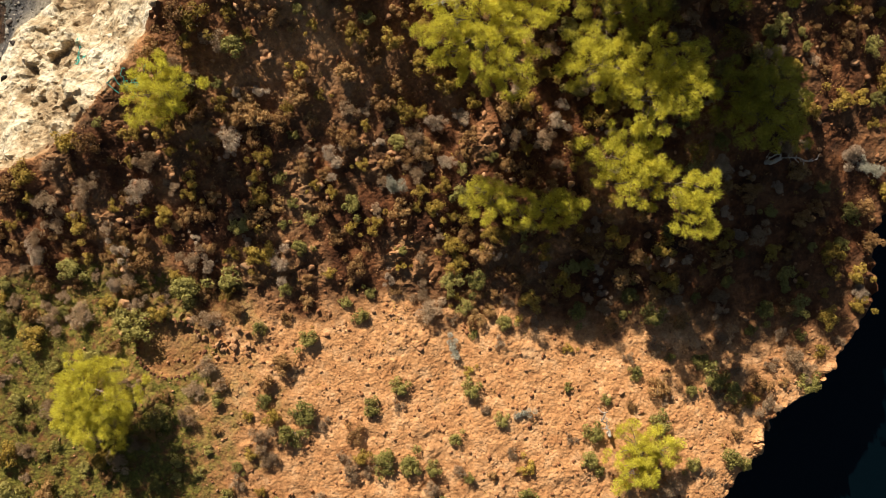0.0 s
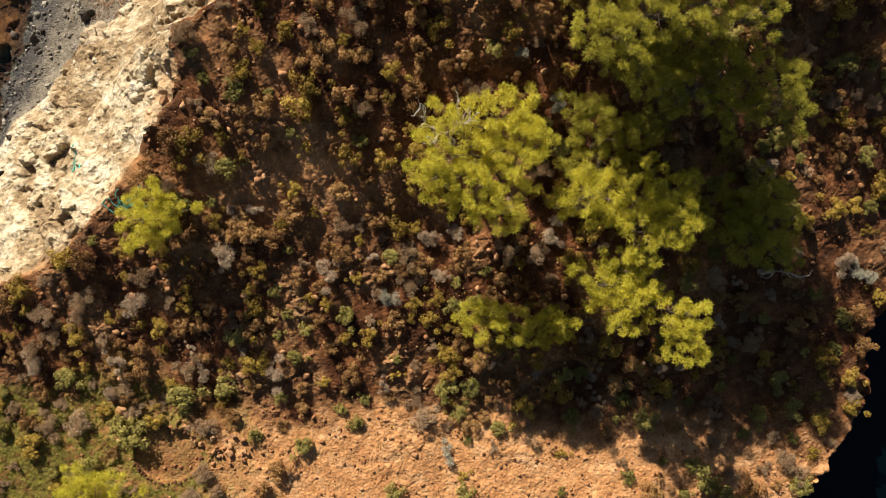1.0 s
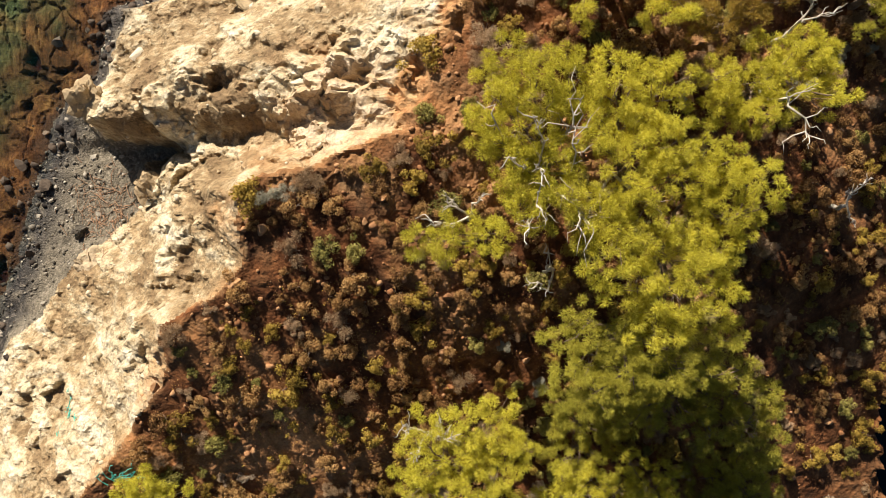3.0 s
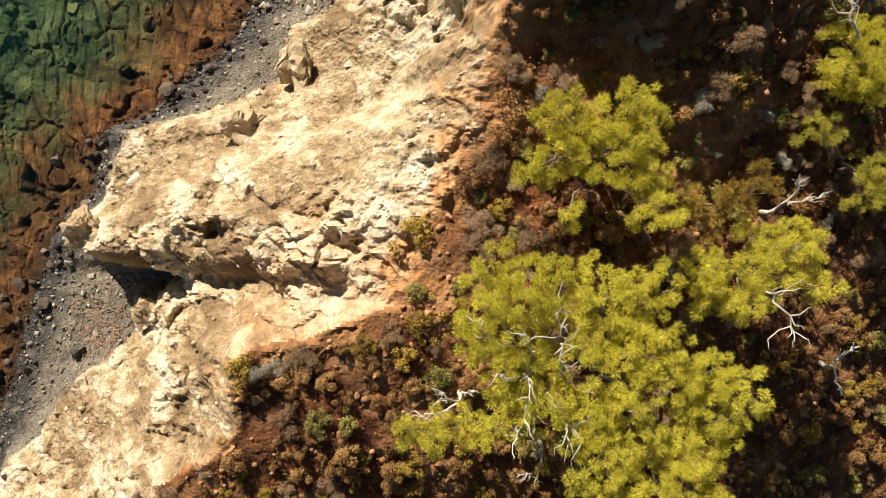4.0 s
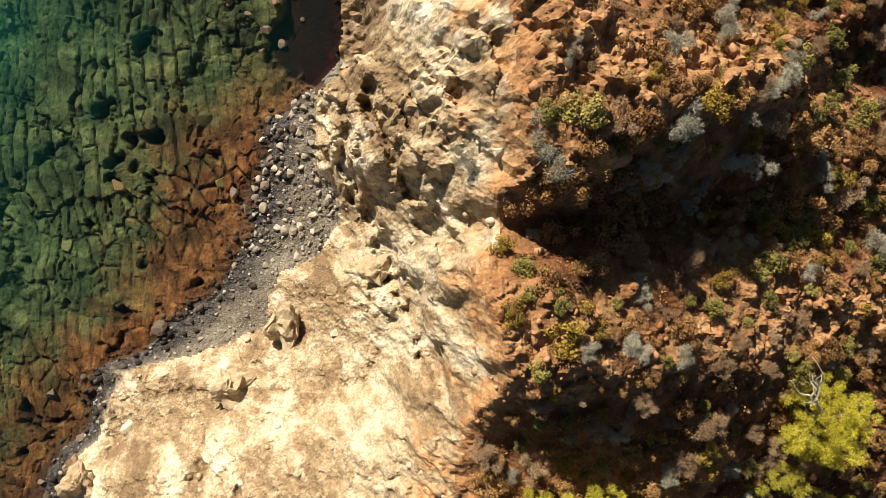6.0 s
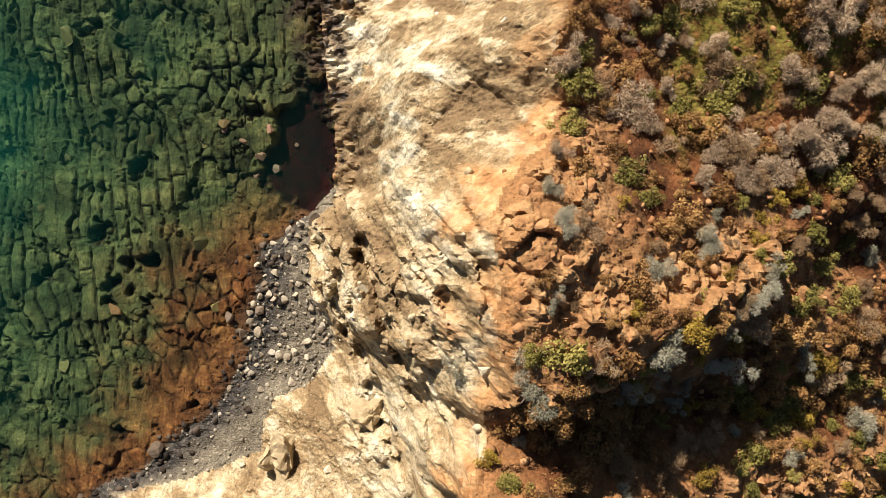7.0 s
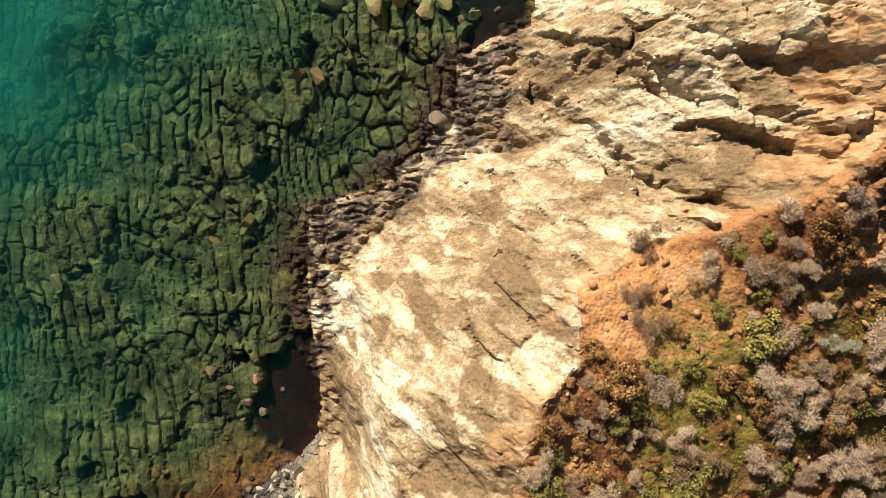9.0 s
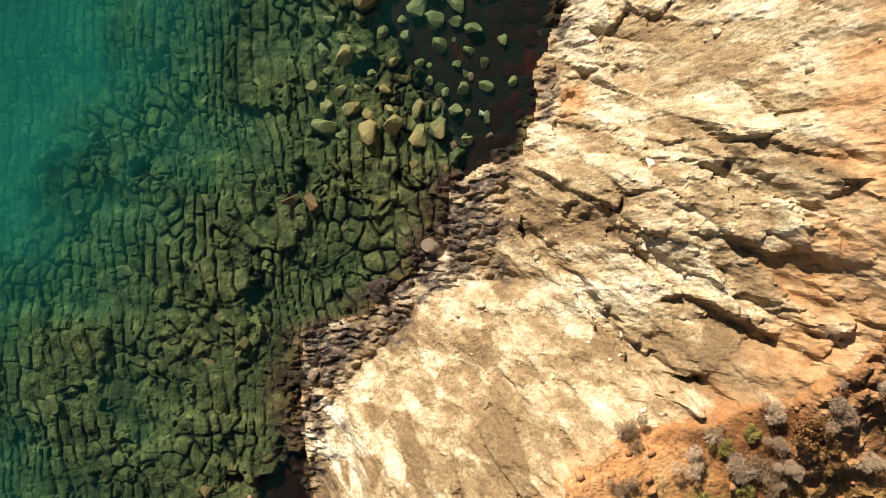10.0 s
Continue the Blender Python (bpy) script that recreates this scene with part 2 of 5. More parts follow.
PEBBLE = stone_material("grey_stones", (0.07, 0.06, 0.048), (0.19, 0.165, 0.13), (0.48, 0.43, 0.35))
WETSTONE = stone_material("wet_black_stones", (0.018, 0.014, 0.012), (0.06, 0.044, 0.033), (0.22, 0.165, 0.12))
REDSTONE = stone_material("rusty_stones", (0.13, 0.050, 0.021), (0.28, 0.125, 0.052), (0.45, 0.25, 0.12))
PALESTONE = stone_material("pale_stones", (0.34, 0.25, 0.15), (0.58, 0.47, 0.32), (0.78, 0.71, 0.57))
DARKSTONE = stone_material("dark_earthy_stones", (0.035, 0.012, 0.006), (0.085, 0.03, 0.014), (0.16, 0.065, 0.03))
CLIFFSTONE = stone_material("pale_rock_pieces", (0.29, 0.20, 0.11), (0.45, 0.35, 0.215), (0.66, 0.58, 0.44))
BEACHSTONE = stone_material("mixed_beach_stones", (0.085, 0.066, 0.045), (0.215, 0.172, 0.12), (0.50, 0.43, 0.33))
WEEDSTONE = stone_material("weedy_stones", (0.045, 0.050, 0.016), (0.10, 0.10, 0.032), (0.19, 0.15, 0.06))


# ---- smooth random fields ----
def lattice(ix, iy, seed):
    h = (ix.astype(np.int64) * 374761393 + iy.astype(np.int64) * 668265263 + seed * 974634777) & 0xFFFFFFFF
    h = ((h ^ (h >> 13)) * 1274126177) & 0xFFFFFFFF
    h = ((h ^ (h >> 16)) * 2246822519) & 0xFFFFFFFF
    return ((h ^ (h >> 15)) & 0xFFFFFF) / float(0xFFFFFF)


def value(x, y, seed=0):
    ix, iy = np.floor(x), np.floor(y)
    u, v = x - ix, y - iy
    u, v = u * u * u * (u * (u * 6 - 15) + 10), v * v * v * (v * (v * 6 - 15) + 10)
    a, b = lattice(ix, iy, seed), lattice(ix + 1, iy, seed)
    c, d = lattice(ix, iy + 1, seed), lattice(ix + 1, iy + 1, seed)
    return (a + (b - a) * u) * (1 - v) + (c + (d - c) * u) * v - 0.5


def fbm(x, y, octaves=4, seed=0, gain=0.5):
    total, amp = 0.0, 1.0
    for k in range(octaves):
        c, t = math.cos(0.65 + 1.1 * k), math.sin(0.65 + 1.1 * k)
        total = total + amp * value((c * x + t * y) * 2 ** k + 13.7 * k, (c * y - t * x) * 2 ** k - 7.3 * k, seed + k)
        amp *= gain
    return total


def cellular(x, y, seed=0, jitter=0.9):
    """Nearest and second distances, the way to the nearest seed, and three random numbers of its cell."""
    ix, iy = np.floor(x), np.floor(y)
    f1, f2 = np.full(x.shape, 9.0), np.full(x.shape, 9.0)
    dx, dy, ra, rb, rc = (np.zeros(x.shape) for _ in range(5))
    for ox in (-1, 0, 1):
        for oy in (-1, 0, 1):
            cx, cy = ix + ox, iy + oy
            px = cx + 0.5 + jitter * (lattice(cx, cy, seed) - 0.5)
            py = cy + 0.5 + jitter * (lattice(cx, cy, seed + 1) - 0.5)
            d = np.hypot(x - px, y - py)
            near = d < f1
            f2 = np.where(near, f1, np.minimum(f2, d))
            f1 = np.where(near, d, f1)
            dx, dy = np.where(near, x - px, dx), np.where(near, y - py, dy)
            ra = np.where(near, lattice(cx, cy, seed + 2), ra)
            rb = np.where(near, lattice(cx, cy, seed + 3), rb)
            rc = np.where(near, lattice(cx, cy, seed + 4), rc)
    return f1, f2, dx, dy, ra - 0.5, rb - 0.5, rc - 0.5


def slabs(x, y, sx, sy, turn, seed, tilt, dip=0.0):
    """Broken rock: cells of size sx by sy, turned, each a tilted plane at its own height; also the way to the cell's edge, and its own random number."""
    c, s = math.cos(radians(turn)), math.sin(radians(turn))
    wx, wy = x + 0.35 * fbm(x * 0.4, y * 0.4, 2, seed + 50), y + 0.35 * fbm(x * 0.4, y * 0.4, 2, seed + 60)
    u, v = (c * wx + s * wy) / sx, (-s * wx + c * wy) / sy
    f1, f2, dx, dy, ra, rb, rc = cellular(u, v, seed)
    worn = rise(0, min(0.34, 0.22 / sy), f2 - f1)
    return (ra + tilt * (dx * rb + dy * rc) * 2 - dip * dy) * (0.25 + 0.75 * worn) - 0.12 * (1 - worn), f2 - f1, ra


def rise(a, b, x):
    t = np.clip((x - a) / (b - a), 0, 1)
    return t * t * (3 - 2 * t)


# ---- the coast's guide lines, each by its northing ----
SHORE = [(-60, -40), (0, -31), (10, -30), (20.6, -28), (24, -26.8), (28.5, -25.8), (30.5, -24.8), (32.2, -24), (34, -22), (37.2, -21.5), (38.5, -18.8), (40, -17), (42.2, -14.5), (44.7, -12.7), (48.4, -11.8), (52.2, -11), (53.6, -9.2), (55.5, -7.2), (57, -6.9), (60, -7.2), (66.5, -7.8), (69.3, -7.6), (69.9, -5.4), (70.3, -3.2), (71.5, -3.2), (72.6, -0.8), (74.2, 0.2), (75.6, 0.9), (77.9, 1), (79.2, 2.8), (79.8, 5.2), (83.3, 5.9), (86.8, 6.5), (88, 7.3), (100, 13), (140, 30)]
FOOT = [(-60, -34, 1.2), (0, -28.5, 1.3), (15, -28, 1.3), (18, -27, 1.3), (20, -24.8, 1.3), (22.4, -23.2, 1.3), (24.4, -20.8, 1.3), (25.3, -19.6, 1.3), (26.2, -18.4, 1.3), (27.4, -18.8, 1.2), (28.4, -18.8, 1.2), (29.2, -16.8, 1.2), (29.9, -21.2, 1.1), (31, -22.6, 1), (32.2, -22.8, 0.8), (33.6, -20.8, 0.7), (37.3, -20, 0.7), (38.3, -15.6, 0.8), (39.2, -13, 0.9), (40, -11.2, 0.9), (43, -10.8, 0.9), (44.2, -8.2, 0.9), (46.1, -6.9, 1), (48, -7.3, 1), (50.7, -8.6, 1), (53.4, -8.6, 0.9), (55.4, -5.6, 0.6), (57.4, -5.4, 0.5), (60, -6.3, 0.5), (63, -5.8, 0.5), (66.2, -5, 0.5), (69.6, -1.6, 0.6), (71.6, 0.4, 0.5), (72.6, 4.4, 0.5), (74.3, 3.8, 0.5), (76.3, 4.4, 0.5), (79, 4.6, 0.5), (79.4, 5.6, 0.5), (82.8, 7, 0.5), (86.7, 7.6, 0.5), (92, 10, 0.5), (140, 33, 0.5)]
FACE = [(-60, -31, 4.5), (0, -26.2, 4.8), (12, -24.6, 5.2), (15.6, -21.4, 5.2), (18.8, -20.6, 4.2), (23, -18, 4.6), (26.2, -15.6, 5.0), (27.4, -15.4, 5.6), (29.3, -14.8, 5), (30.5, -20, 4.4), (32.2, -18.8, 4.8), (33.4, -15.6, 5.6), (38, -4.8, 6), (40, -3.6, 6.4), (44.5, -3.2, 6.5), (47.6, -3.6, 8.6), (49, -3.8, 9.6), (54, -4, 8), (56, -1.4, 12.2), (60, -1.9, 10.2), (64, -0.2, 8.2), (68.2, 2, 4.4), (69.8, 3.6, 5), (71, 5.6, 5.6), (74, 8.2, 7.6), (78, 8.4, 8), (80, 10.4, 8.2), (84, 11.6, 5.5), (90, 13.5, 7), (140, 37, 8)]
LIP = [(-60, -30), (0, -26), (9, -24.4), (10.4, -22), (11, -20.6), (11.7, -19.5), (13.3, -17.9), (14.4, -16.8), (15.8, -15.5), (17.2, -14.7), (18.9, -13.7), (20.8, -13.7), (21.5, -12.6), (21.9, -11.4), (23.4, -10.3), (26.4, -10.1), (27, -9.2), (27.3, -7), (28.3, -4.9), (28.8, -3.4), (30.7, -2.7), (32.4, -2), (33.6, -1.2), (35.4, -0.5), (38.2, 0.2), (40.9, 1.3), (42.4, 0.8), (44.6, 0.6), (45.5, 1.4), (47.4, 1), (48.4, 1.6), (50.4, 1.7), (51.8, 1.7), (53.3, 0.8), (55, 1.7), (56.3, 3.2), (58, 4.1), (60.1, 3.4), (61.9, 3.9), (63, 5.4), (64.5, 5.8), (65.9, 5.6), (66.4, 7), (67.8, 8.6), (68.3, 10.9), (68.9, 11.6), (69.5, 13.8), (70.6, 15), (72, 16.1), (76.7, 16.5), (80, 17.4), (90, 20.5), (140, 42)]
EAST = [(-60, 9), (-12, 10.6), (-5.8, 11.2), (-4.2, 12.2), (-3.6, 13.5), (-1.6, 13.6), (-0.6, 15.8), (1.2, 16.7), (2.2, 17.9), (3.6, 18.7), (7, 18.8), (9, 19.5), (11.6, 20.2), (14, 19.6), (16, 19.5), (17.5, 20.8), (22, 24), (28, 29), (40, 45), (60, 65), (140, 120)]
# heights of the land behind the lip: northing, then the height at these eastings
EASTINGS = (-18, -11, -4, 3, 9, 15, 21)
LAND = [(-60, 5, 5, 5, 5, 4.6, 4.2, 4), (-4, 6.1, 6.2, 6.2, 6.0, 5.7, 5.2, 4), (4.5, 6.3, 6.3, 6.0, 5.6, 5.4, 5.1, 4.5), (9, 7.5, 7.1, 7.3, 7.3, 6.7, 5.7, 5), (13, 9.0, 8.3, 8.1, 8.3, 7.7, 6.4, 5.4),
        (18, 10.3, 10.4, 10.2, 9.9, 8.9, 7.4, 6.1), (23, 11.5, 11.9, 12.2, 11.6, 10.2, 8.7, 7.0), (28, 12.5, 12.9, 13.0, 12.6, 11.4, 9.5, 7.8), (33, 12.6, 12.7, 12.9, 13.5, 12.2, 10.1, 8.2),
        (38, 14, 14, 13.8, 14.9, 14.0, 11.2, 9), (41.4, 16.4, 16.4, 16.6, 17.6, 15.4, 12.1, 9.5), (44.0, 16.5, 16.5, 17.0, 17.2, 14.7, 12.2, 9.6)]
LAND_NORTH = [(46.2, 15.5, 15.5, 16.4, 15.5, 13.2, 11.4, 9.6), (48.2, 15, 15, 15.8, 18.0, 15.4, 12.3, 10), (50.5, 15, 15, 15.7, 19.0, 16.2, 12.6, 10), (53, 15, 15, 15.8, 18.6, 15.4, 12.0, 10), (58, 15, 15, 14.8, 14.8, 13.8, 13.2, 12),
              (62, 15.5, 15.5, 15.5, 15.6, 13.7, 13.7, 13), (66, 14, 14, 14, 13.8, 13.8, 14.2, 14), (70, 12, 12, 12, 12, 12.6, 15.2, 16), (76, 14, 14, 14, 14, 15, 17, 18), (140, 16, 16, 16, 16, 17, 18, 20)]


def line(table, y, k=1):
    rows = np.array(table, float)
    return np.interp(y, rows[:, 0], rows[:, k])


def land(x, y):
    rows = np.array(LAND + LAND_NORTH, float)
    cols = np.stack([np.interp(y, rows[:, 0], rows[:, k]) for k in range(1, 8)])
    e = np.array(EASTINGS, float)
    p = np.clip(np.searchsorted(e, x) - 1, 0, 5)
    f = np.clip((x - e[p]) / (e[p + 1] - e[p]), 0, 1)
    a = np.take_along_axis(cols, p[None], 0)[0]
    b = np.take_along_axis(cols, p[None] + 1, 0)[0]
    return a + (b - a) * f


def blur(a, steps):
    for _ in range(steps):
        a = np.pad(a, 1, mode="edge")
        a = (a[:-2, 1:-1] + a[2:, 1:-1] + 2 * a[1:-1, 1:-1]) / 4
        a = np.pad(a, 1, mode="edge")
        a = (a[1:-1, :-2] + a[1:-1, 2:] + 2 * a[1:-1, 1:-1]) / 4
    return a


def stretch(lo, hi, step, reach, grow=1.25):
    """Even steps from lo to hi, then ever wider ones out to the reach."""
    mid = list(np.arange(lo, hi + step / 2, step))
    out, d = [], step
    while hi + sum(out) < reach:
        d *= grow
        out.append(d)
    right = list(hi + np.cumsum(out))
    left = [lo - (r - hi) for r in right]
    return np.array(left[::-1] + mid + right)


STEP = 0.105
gx, gy = stretch(-31, 24, STEP, 900), stretch(-11, 93, STEP, 900)
X, Y = np.meshgrid(gx, gy)


def base_height(x, y):
    """The bare form of the coast, and how far each point lies in sea, beach, face and land."""
    wob = 0.55 * fbm(x * 0.5, y * 0.5, 4, 3, 0.5) + 0.3 * fbm(x * 1.6, y * 1.6, 3, 9)
    u = x + wob
    s, f, m, l, e = line(SHORE, y), line(FOOT, y), line(FACE, y), line(LIP, y), line(EAST, y)
    fz, mz = line(FOOT, y, 2), line(FACE, y, 2)
    lz = land(np.maximum(l, -30), y)
    d = np.maximum(s - u, 0)
    deep = -0.06 - 0.05 * d - 0.0035 * np.maximum(d - 9, 0) ** 2
    deep = np.maximum(deep, -14)
    z = np.where(u < s, deep, 0)
    z = np.where((u >= s) & (u < f), -0.12 + (fz + 0.12) * (u - s) / np.maximum(f - s, 0.05), z)
    z = np.where((u >= f) & (u < m), fz + (mz - fz) * (u - f) / np.maximum(m - f, 0.05), z)
    z = np.where((u >= m) & (u < l), mz + (lz - mz) * (u - m) / np.maximum(l - m, 0.05), z)
    z = np.where(u >= l, land(u, y), z)
    ue = x + 1.1 * fbm(x * 0.5, y * 0.5, 4, 21)
    drop = ue - e
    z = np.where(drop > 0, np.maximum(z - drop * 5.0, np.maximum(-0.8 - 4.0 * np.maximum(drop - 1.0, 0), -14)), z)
    return z, u, s, f, m, l, drop


Z, U, S, F, M, L, DROP = base_height(X, Y)
Z = blur(Z, 3)
face = rise(-0.6, 0.6, U - F) * rise(-0.7, 0.5, L - U)
inland = rise(-0.3, 0.8, U - L)
sea = rise(-0.4, 0.8, S - U)
beach = np.clip(1 - face - inland - sea, 0, 1)
eastern = rise(-0.9, 0.2, DROP)

# broken rock on the faces: great slabs, blocks on them, chips on those; each piece keeps its own tone
crumbly = rise(38, 33, Y)
chute = rise(35, 38, Y) * rise(45.5, 42.5, Y)
ribbed = rise(42.5, 46, Y) * rise(57, 54, Y)
smooth_slab = rise(54, 57, Y) * rise(72, 68, Y + 0.25 * X)
bedded = rise(68, 72, Y + 0.25 * X)
pale_slab = rise(1.5, 0.7, np.hypot((X - 12.0) / 2.8, (Y - 71.0 + 0.15 * (X - 12.0)) / 1.7))
smooth_slab, bedded = np.clip(smooth_slab + pale_slab, 0, 1), bedded * (1 - pale_slab)
big, e1, id1 = slabs(X, Y, 3.6, 1.9, -38, 11, 1.1, 0.35)
mid, _, id2 = slabs(X, Y, 1.5, 0.85, -30, 12, 1.1, 0.3)
small, _, id3 = slabs(X, Y, 0.62, 0.44, 15, 13, 1.0)
bed, e7, id7 = slabs(X, Y, 3.2, 1.4, -46, 16, 1.2, 0.3)
rib, e8, id8 = slabs(X, Y, 2.6, 0.8, -58, 17, 1.1, 0.5)
lump0, _, id9 = slabs(X, Y, 1.5, 1.25, 10, 18, 1.3)
fretted = 0.3 + 0.7 * rise(-0.12, 0.25, fbm(X * 0.24, Y * 0.24, 3, 37))
cleft = lambda e, w, seed: -(1 - rise(0.0, w, e)) * rise(-0.05, 0.2, fbm(X * 0.5, Y * 0.5, 3, seed))
crag = (crumbly * (1 - 0.45 * rise(28, 24, Y)) * (0.55 * big + 0.65 * lump0 + 0.55 * mid + 0.30 * small) + chute * (0.35 * big + 0.30 * rib + 0.40 * mid + 0.26 * small)
        + ribbed * (0.85 * rib + 0.45 * mid + 0.35 * lump0 + 0.14 * small + 0.3 * cleft(e8, 0.10, 38))
        + smooth_slab * (0.46 * big + 0.34 * mid + 0.12 * small + 0.2 * cleft(e1, 0.07, 39))
        + bedded * (0.55 * bed + 0.40 * big + 0.34 * mid + 0.16 * small + 0.35 * cleft(e7, 0.10, 40)))
crag = crag + 0.8 * lump0 * rise(3.4, 0.6, L - U) * rise(69, 71, Y)
crag = crag * fretted + 0.35 * fbm(X * 0.4, Y * 0.4, 2, 31) + 0.15 * fbm(X * 2.2, Y * 2.2, 4, 32, 0.7)
TONE = 0.5 + 0.62 * ((crumbly + chute) * (0.30 * id1 + 0.35 * id9 + 0.30 * id2 + 0.2 * id3) + ribbed * (0.5 * id8 + 0.35 * id2 + 0.2 * id3) + smooth_slab * (0.5 * id1 + 0.75 * id2 + 0.35 * id3) + bedded * (0.55 * id7 + 0.3 * id1 + 0.3 * id2 + 0.15 * id3))
TONE = TONE + 0.26 * fbm(X * 0.35, Y * 0.35, 3, 34) - 0.09 * smooth_slab


def gully(points, width, depth):
    """A cleft worn into the rock along a line."""
    d = np.full(X.shape, 99.0)
    for (ax, ay), (bx, by) in zip(points[:-1], points[1:]):
        t = np.clip(((X - ax) * (bx - ax) + (Y - ay) * (by - ay)) / ((bx - ax) ** 2 + (by - ay) ** 2), 0, 1)
        d = np.minimum(d, np.hypot(X - ax - t * (bx - ax), Y - ay - t * (by - ay)))
    d = d + 0.9 * fbm(X * 1.3, Y * 1.3, 4, 35)
    return -depth * rise(width, 0.1, d)


crag = crag + gully([(5.2, 75.5), (7.5, 72.7), (8.5, 70.8), (11.9, 68.7), (14.5, 68.5)], 0.45, 0.8)
crag = crag + gully([(-6.2, 50.5), (-4.9, 46.4), (-2.3, 42.3), (-0.8, 39.8)], 0.8, 1.2) + gully([(-4.6, 52.5), (-2.6, 48.0), (-0.6, 45.2)], 0.6, 1.0)
crag = crag + gully([(3.0, 78.2), (7.0, 76.6), (11.5, 73.6), (15, 71.8)], 0.4, 0.5) + gully([(5.8, 82.0), (10.5, 79.8), (14.5, 76.6)], 0.4, 0.5)
# rusty outcrops among the scrub
ridge = 0.7 * np.exp(-((Y - 42.3 - 0.04 * X) / 2.0) ** 2) * rise(-1, 1.5, X) + np.exp(-((Y - 51.6 + 0.0 * X) / 1.7) ** 2) * rise(-1, 2, X) * rise(16, 13, X)
ridge = ridge + 1.2 * np.exp(-((Y - 57) / 3.4) ** 2) * rise(6.6, 3.8, X) + np.exp(-((Y - 47.6) / 1.0) ** 2) * rise(9, 4, X)
ridge = ridge + 1.1 * rise(13, 14.6, X) * np.exp(-((Y - 75) / 5.5) ** 2) * rise(23, 19, X) + rise(4, 1.5, np.abs(X - 16.3)) * np.exp(-((Y - 13) / 6) ** 2) * 0.2
# east slope: fewer rusty outcrops and stones, dry tone cut for its shade
bare_shaded_east = rise(9, 12, X) * rise(2, 5, Y) * rise(26, 21, Y)
outcrop = np.clip(ridge + 0.8 * fbm(X * 0.5, Y * 0.5, 4, 41), 0, 1) * inland * (1 - 0.75 * bare_shaded_east) * (1 - 0.55 * rise(4, 2, Y))
lump, e4, _ = slabs(X, Y, 1.1, 0.8, 20, 14, 0.8)
lump2, e5, _ = slabs(X, Y, 0.4, 0.32, 50, 15, 0.8)
rough = outcrop * (0.75 * lump + 0.35 * lump2 + 0.25) + inland * ((0.10 + 0.12 * rise(3, 6, Y)) * fbm(X * 0.6, Y * 0.6, 5, 51) + 0.05 * fbm(X * 4, Y * 4, 3, 52))
crest = np.interp(X, [-2, 2, 5, 9, 13, 18], [46.6, 47.6, 48.9, 50.2, 52.6, 55])
rough = rough + inland * rise(0.5, 3, X) * rise(20, 16, X) * (0.6 * np.exp(-((Y - crest - 0.5) / 1.1) ** 2) - 0.4 * np.exp(-((Y - crest + 2.0) / 1.3) ** 2))
# reef: long slabs of rock with cracks between, rounder and larger to the north and in deeper water
offshore = S - U
north = rise(0.42, 0.70, rise(74, 82, Y) * rise(9, 4, offshore) * 0.7 + 1.1 * fbm(X * 0.22, Y * 0.22, 3, 60))
wx, wy = X + 0.9 * fbm(X * 0.22, Y * 0.16, 3, 61) + 0.14 * fbm(X * 1.3, Y * 1.3, 3, 64) + 0.10 * Y, Y + 0.8 * fbm(X * 0.4, Y * 0.4, 3, 62)
c1, c2, cdx, cdy, ca, cb, cc = cellular(wx / 3.4 + 0.35 * fbm(X * 0.8, Y * 0.8, 3, 76), wy / 5.2 + 0.35 * fbm(X * 0.8, Y * 0.8, 3, 77), 71)
rift = rise(-0.05, 0.35, fbm(X * 0.3, Y * 0.3, 3, 78))
stripe = wx / (0.78 + 0.5 * ca) + 9 * cb + 0.10 * wy * cc
col = np.floor(stripe)
across = np.minimum(stripe - col, 1 - (stripe - col)) * 0.6
along = wy / (1.8 + 4.2 * lattice(col, col * 0, 65)) + 7 * lattice(col, col * 0 + 3, 66)
row = np.floor(along)
length = np.minimum(along - row, 1 - (along - row)) * 3.0 + 0.02
a1, a2, adx, ady, aa, ab, ac = cellular(wx / 0.95, wy / 1.4, 63)
broken = rise(0.04, 0.20, fbm(X * 0.33, Y * 0.33, 3, 79))
edge = np.where(broken < 0.5, np.minimum(across, length), (a2 - a1) * 0.40)
piece = np.where(broken < 0.5, lattice(col, row, 67) - 0.5, aa)
open_joint = rise(-0.22, 0.22, fbm(X * 0.45, Y * 0.45, 4, 74))
slab_lift = (0.16 * rise(0.0, 0.10, edge) + 0.16 * np.sqrt(np.clip(edge / 0.3, 0, 1))) * (0.35 + 0.65 * open_joint) + 0.16 * piece + 0.5 * fbm(X * 0.28, Y * 0.28, 3, 85)
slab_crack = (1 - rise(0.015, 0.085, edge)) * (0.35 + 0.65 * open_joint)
b1, b2, bdx, bdy, ba, bb, bc = cellular(wx / 1.15, wy / 1.2, 68)
girth = 0.30 + 0.30 * (bb + 0.5)
dome = np.sqrt(np.clip(1 - (b1 / girth) ** 2, 0, 1)) * (bc > -0.32)
ball_lift = 0.62 * dome * (0.6 + 0.6 * (bb + 0.5)) - 0.2
# colour mask: shade in the gaps round the domes
ball_shade = 0.8 * (1 - rise(0.0, 0.35, dome))
lift = slab_lift * (1 - north) + ball_lift * north
lift = lift + 0.42 * ca - 0.30 * rift * (1 - rise(0.0, 0.09, c2 - c1)) - 0.12 + 0.10 * fbm(X * 1.8, Y * 1.8, 5, 72, 0.68)
flats = rise(48, 43, Y) * rise(9, 5, offshore)
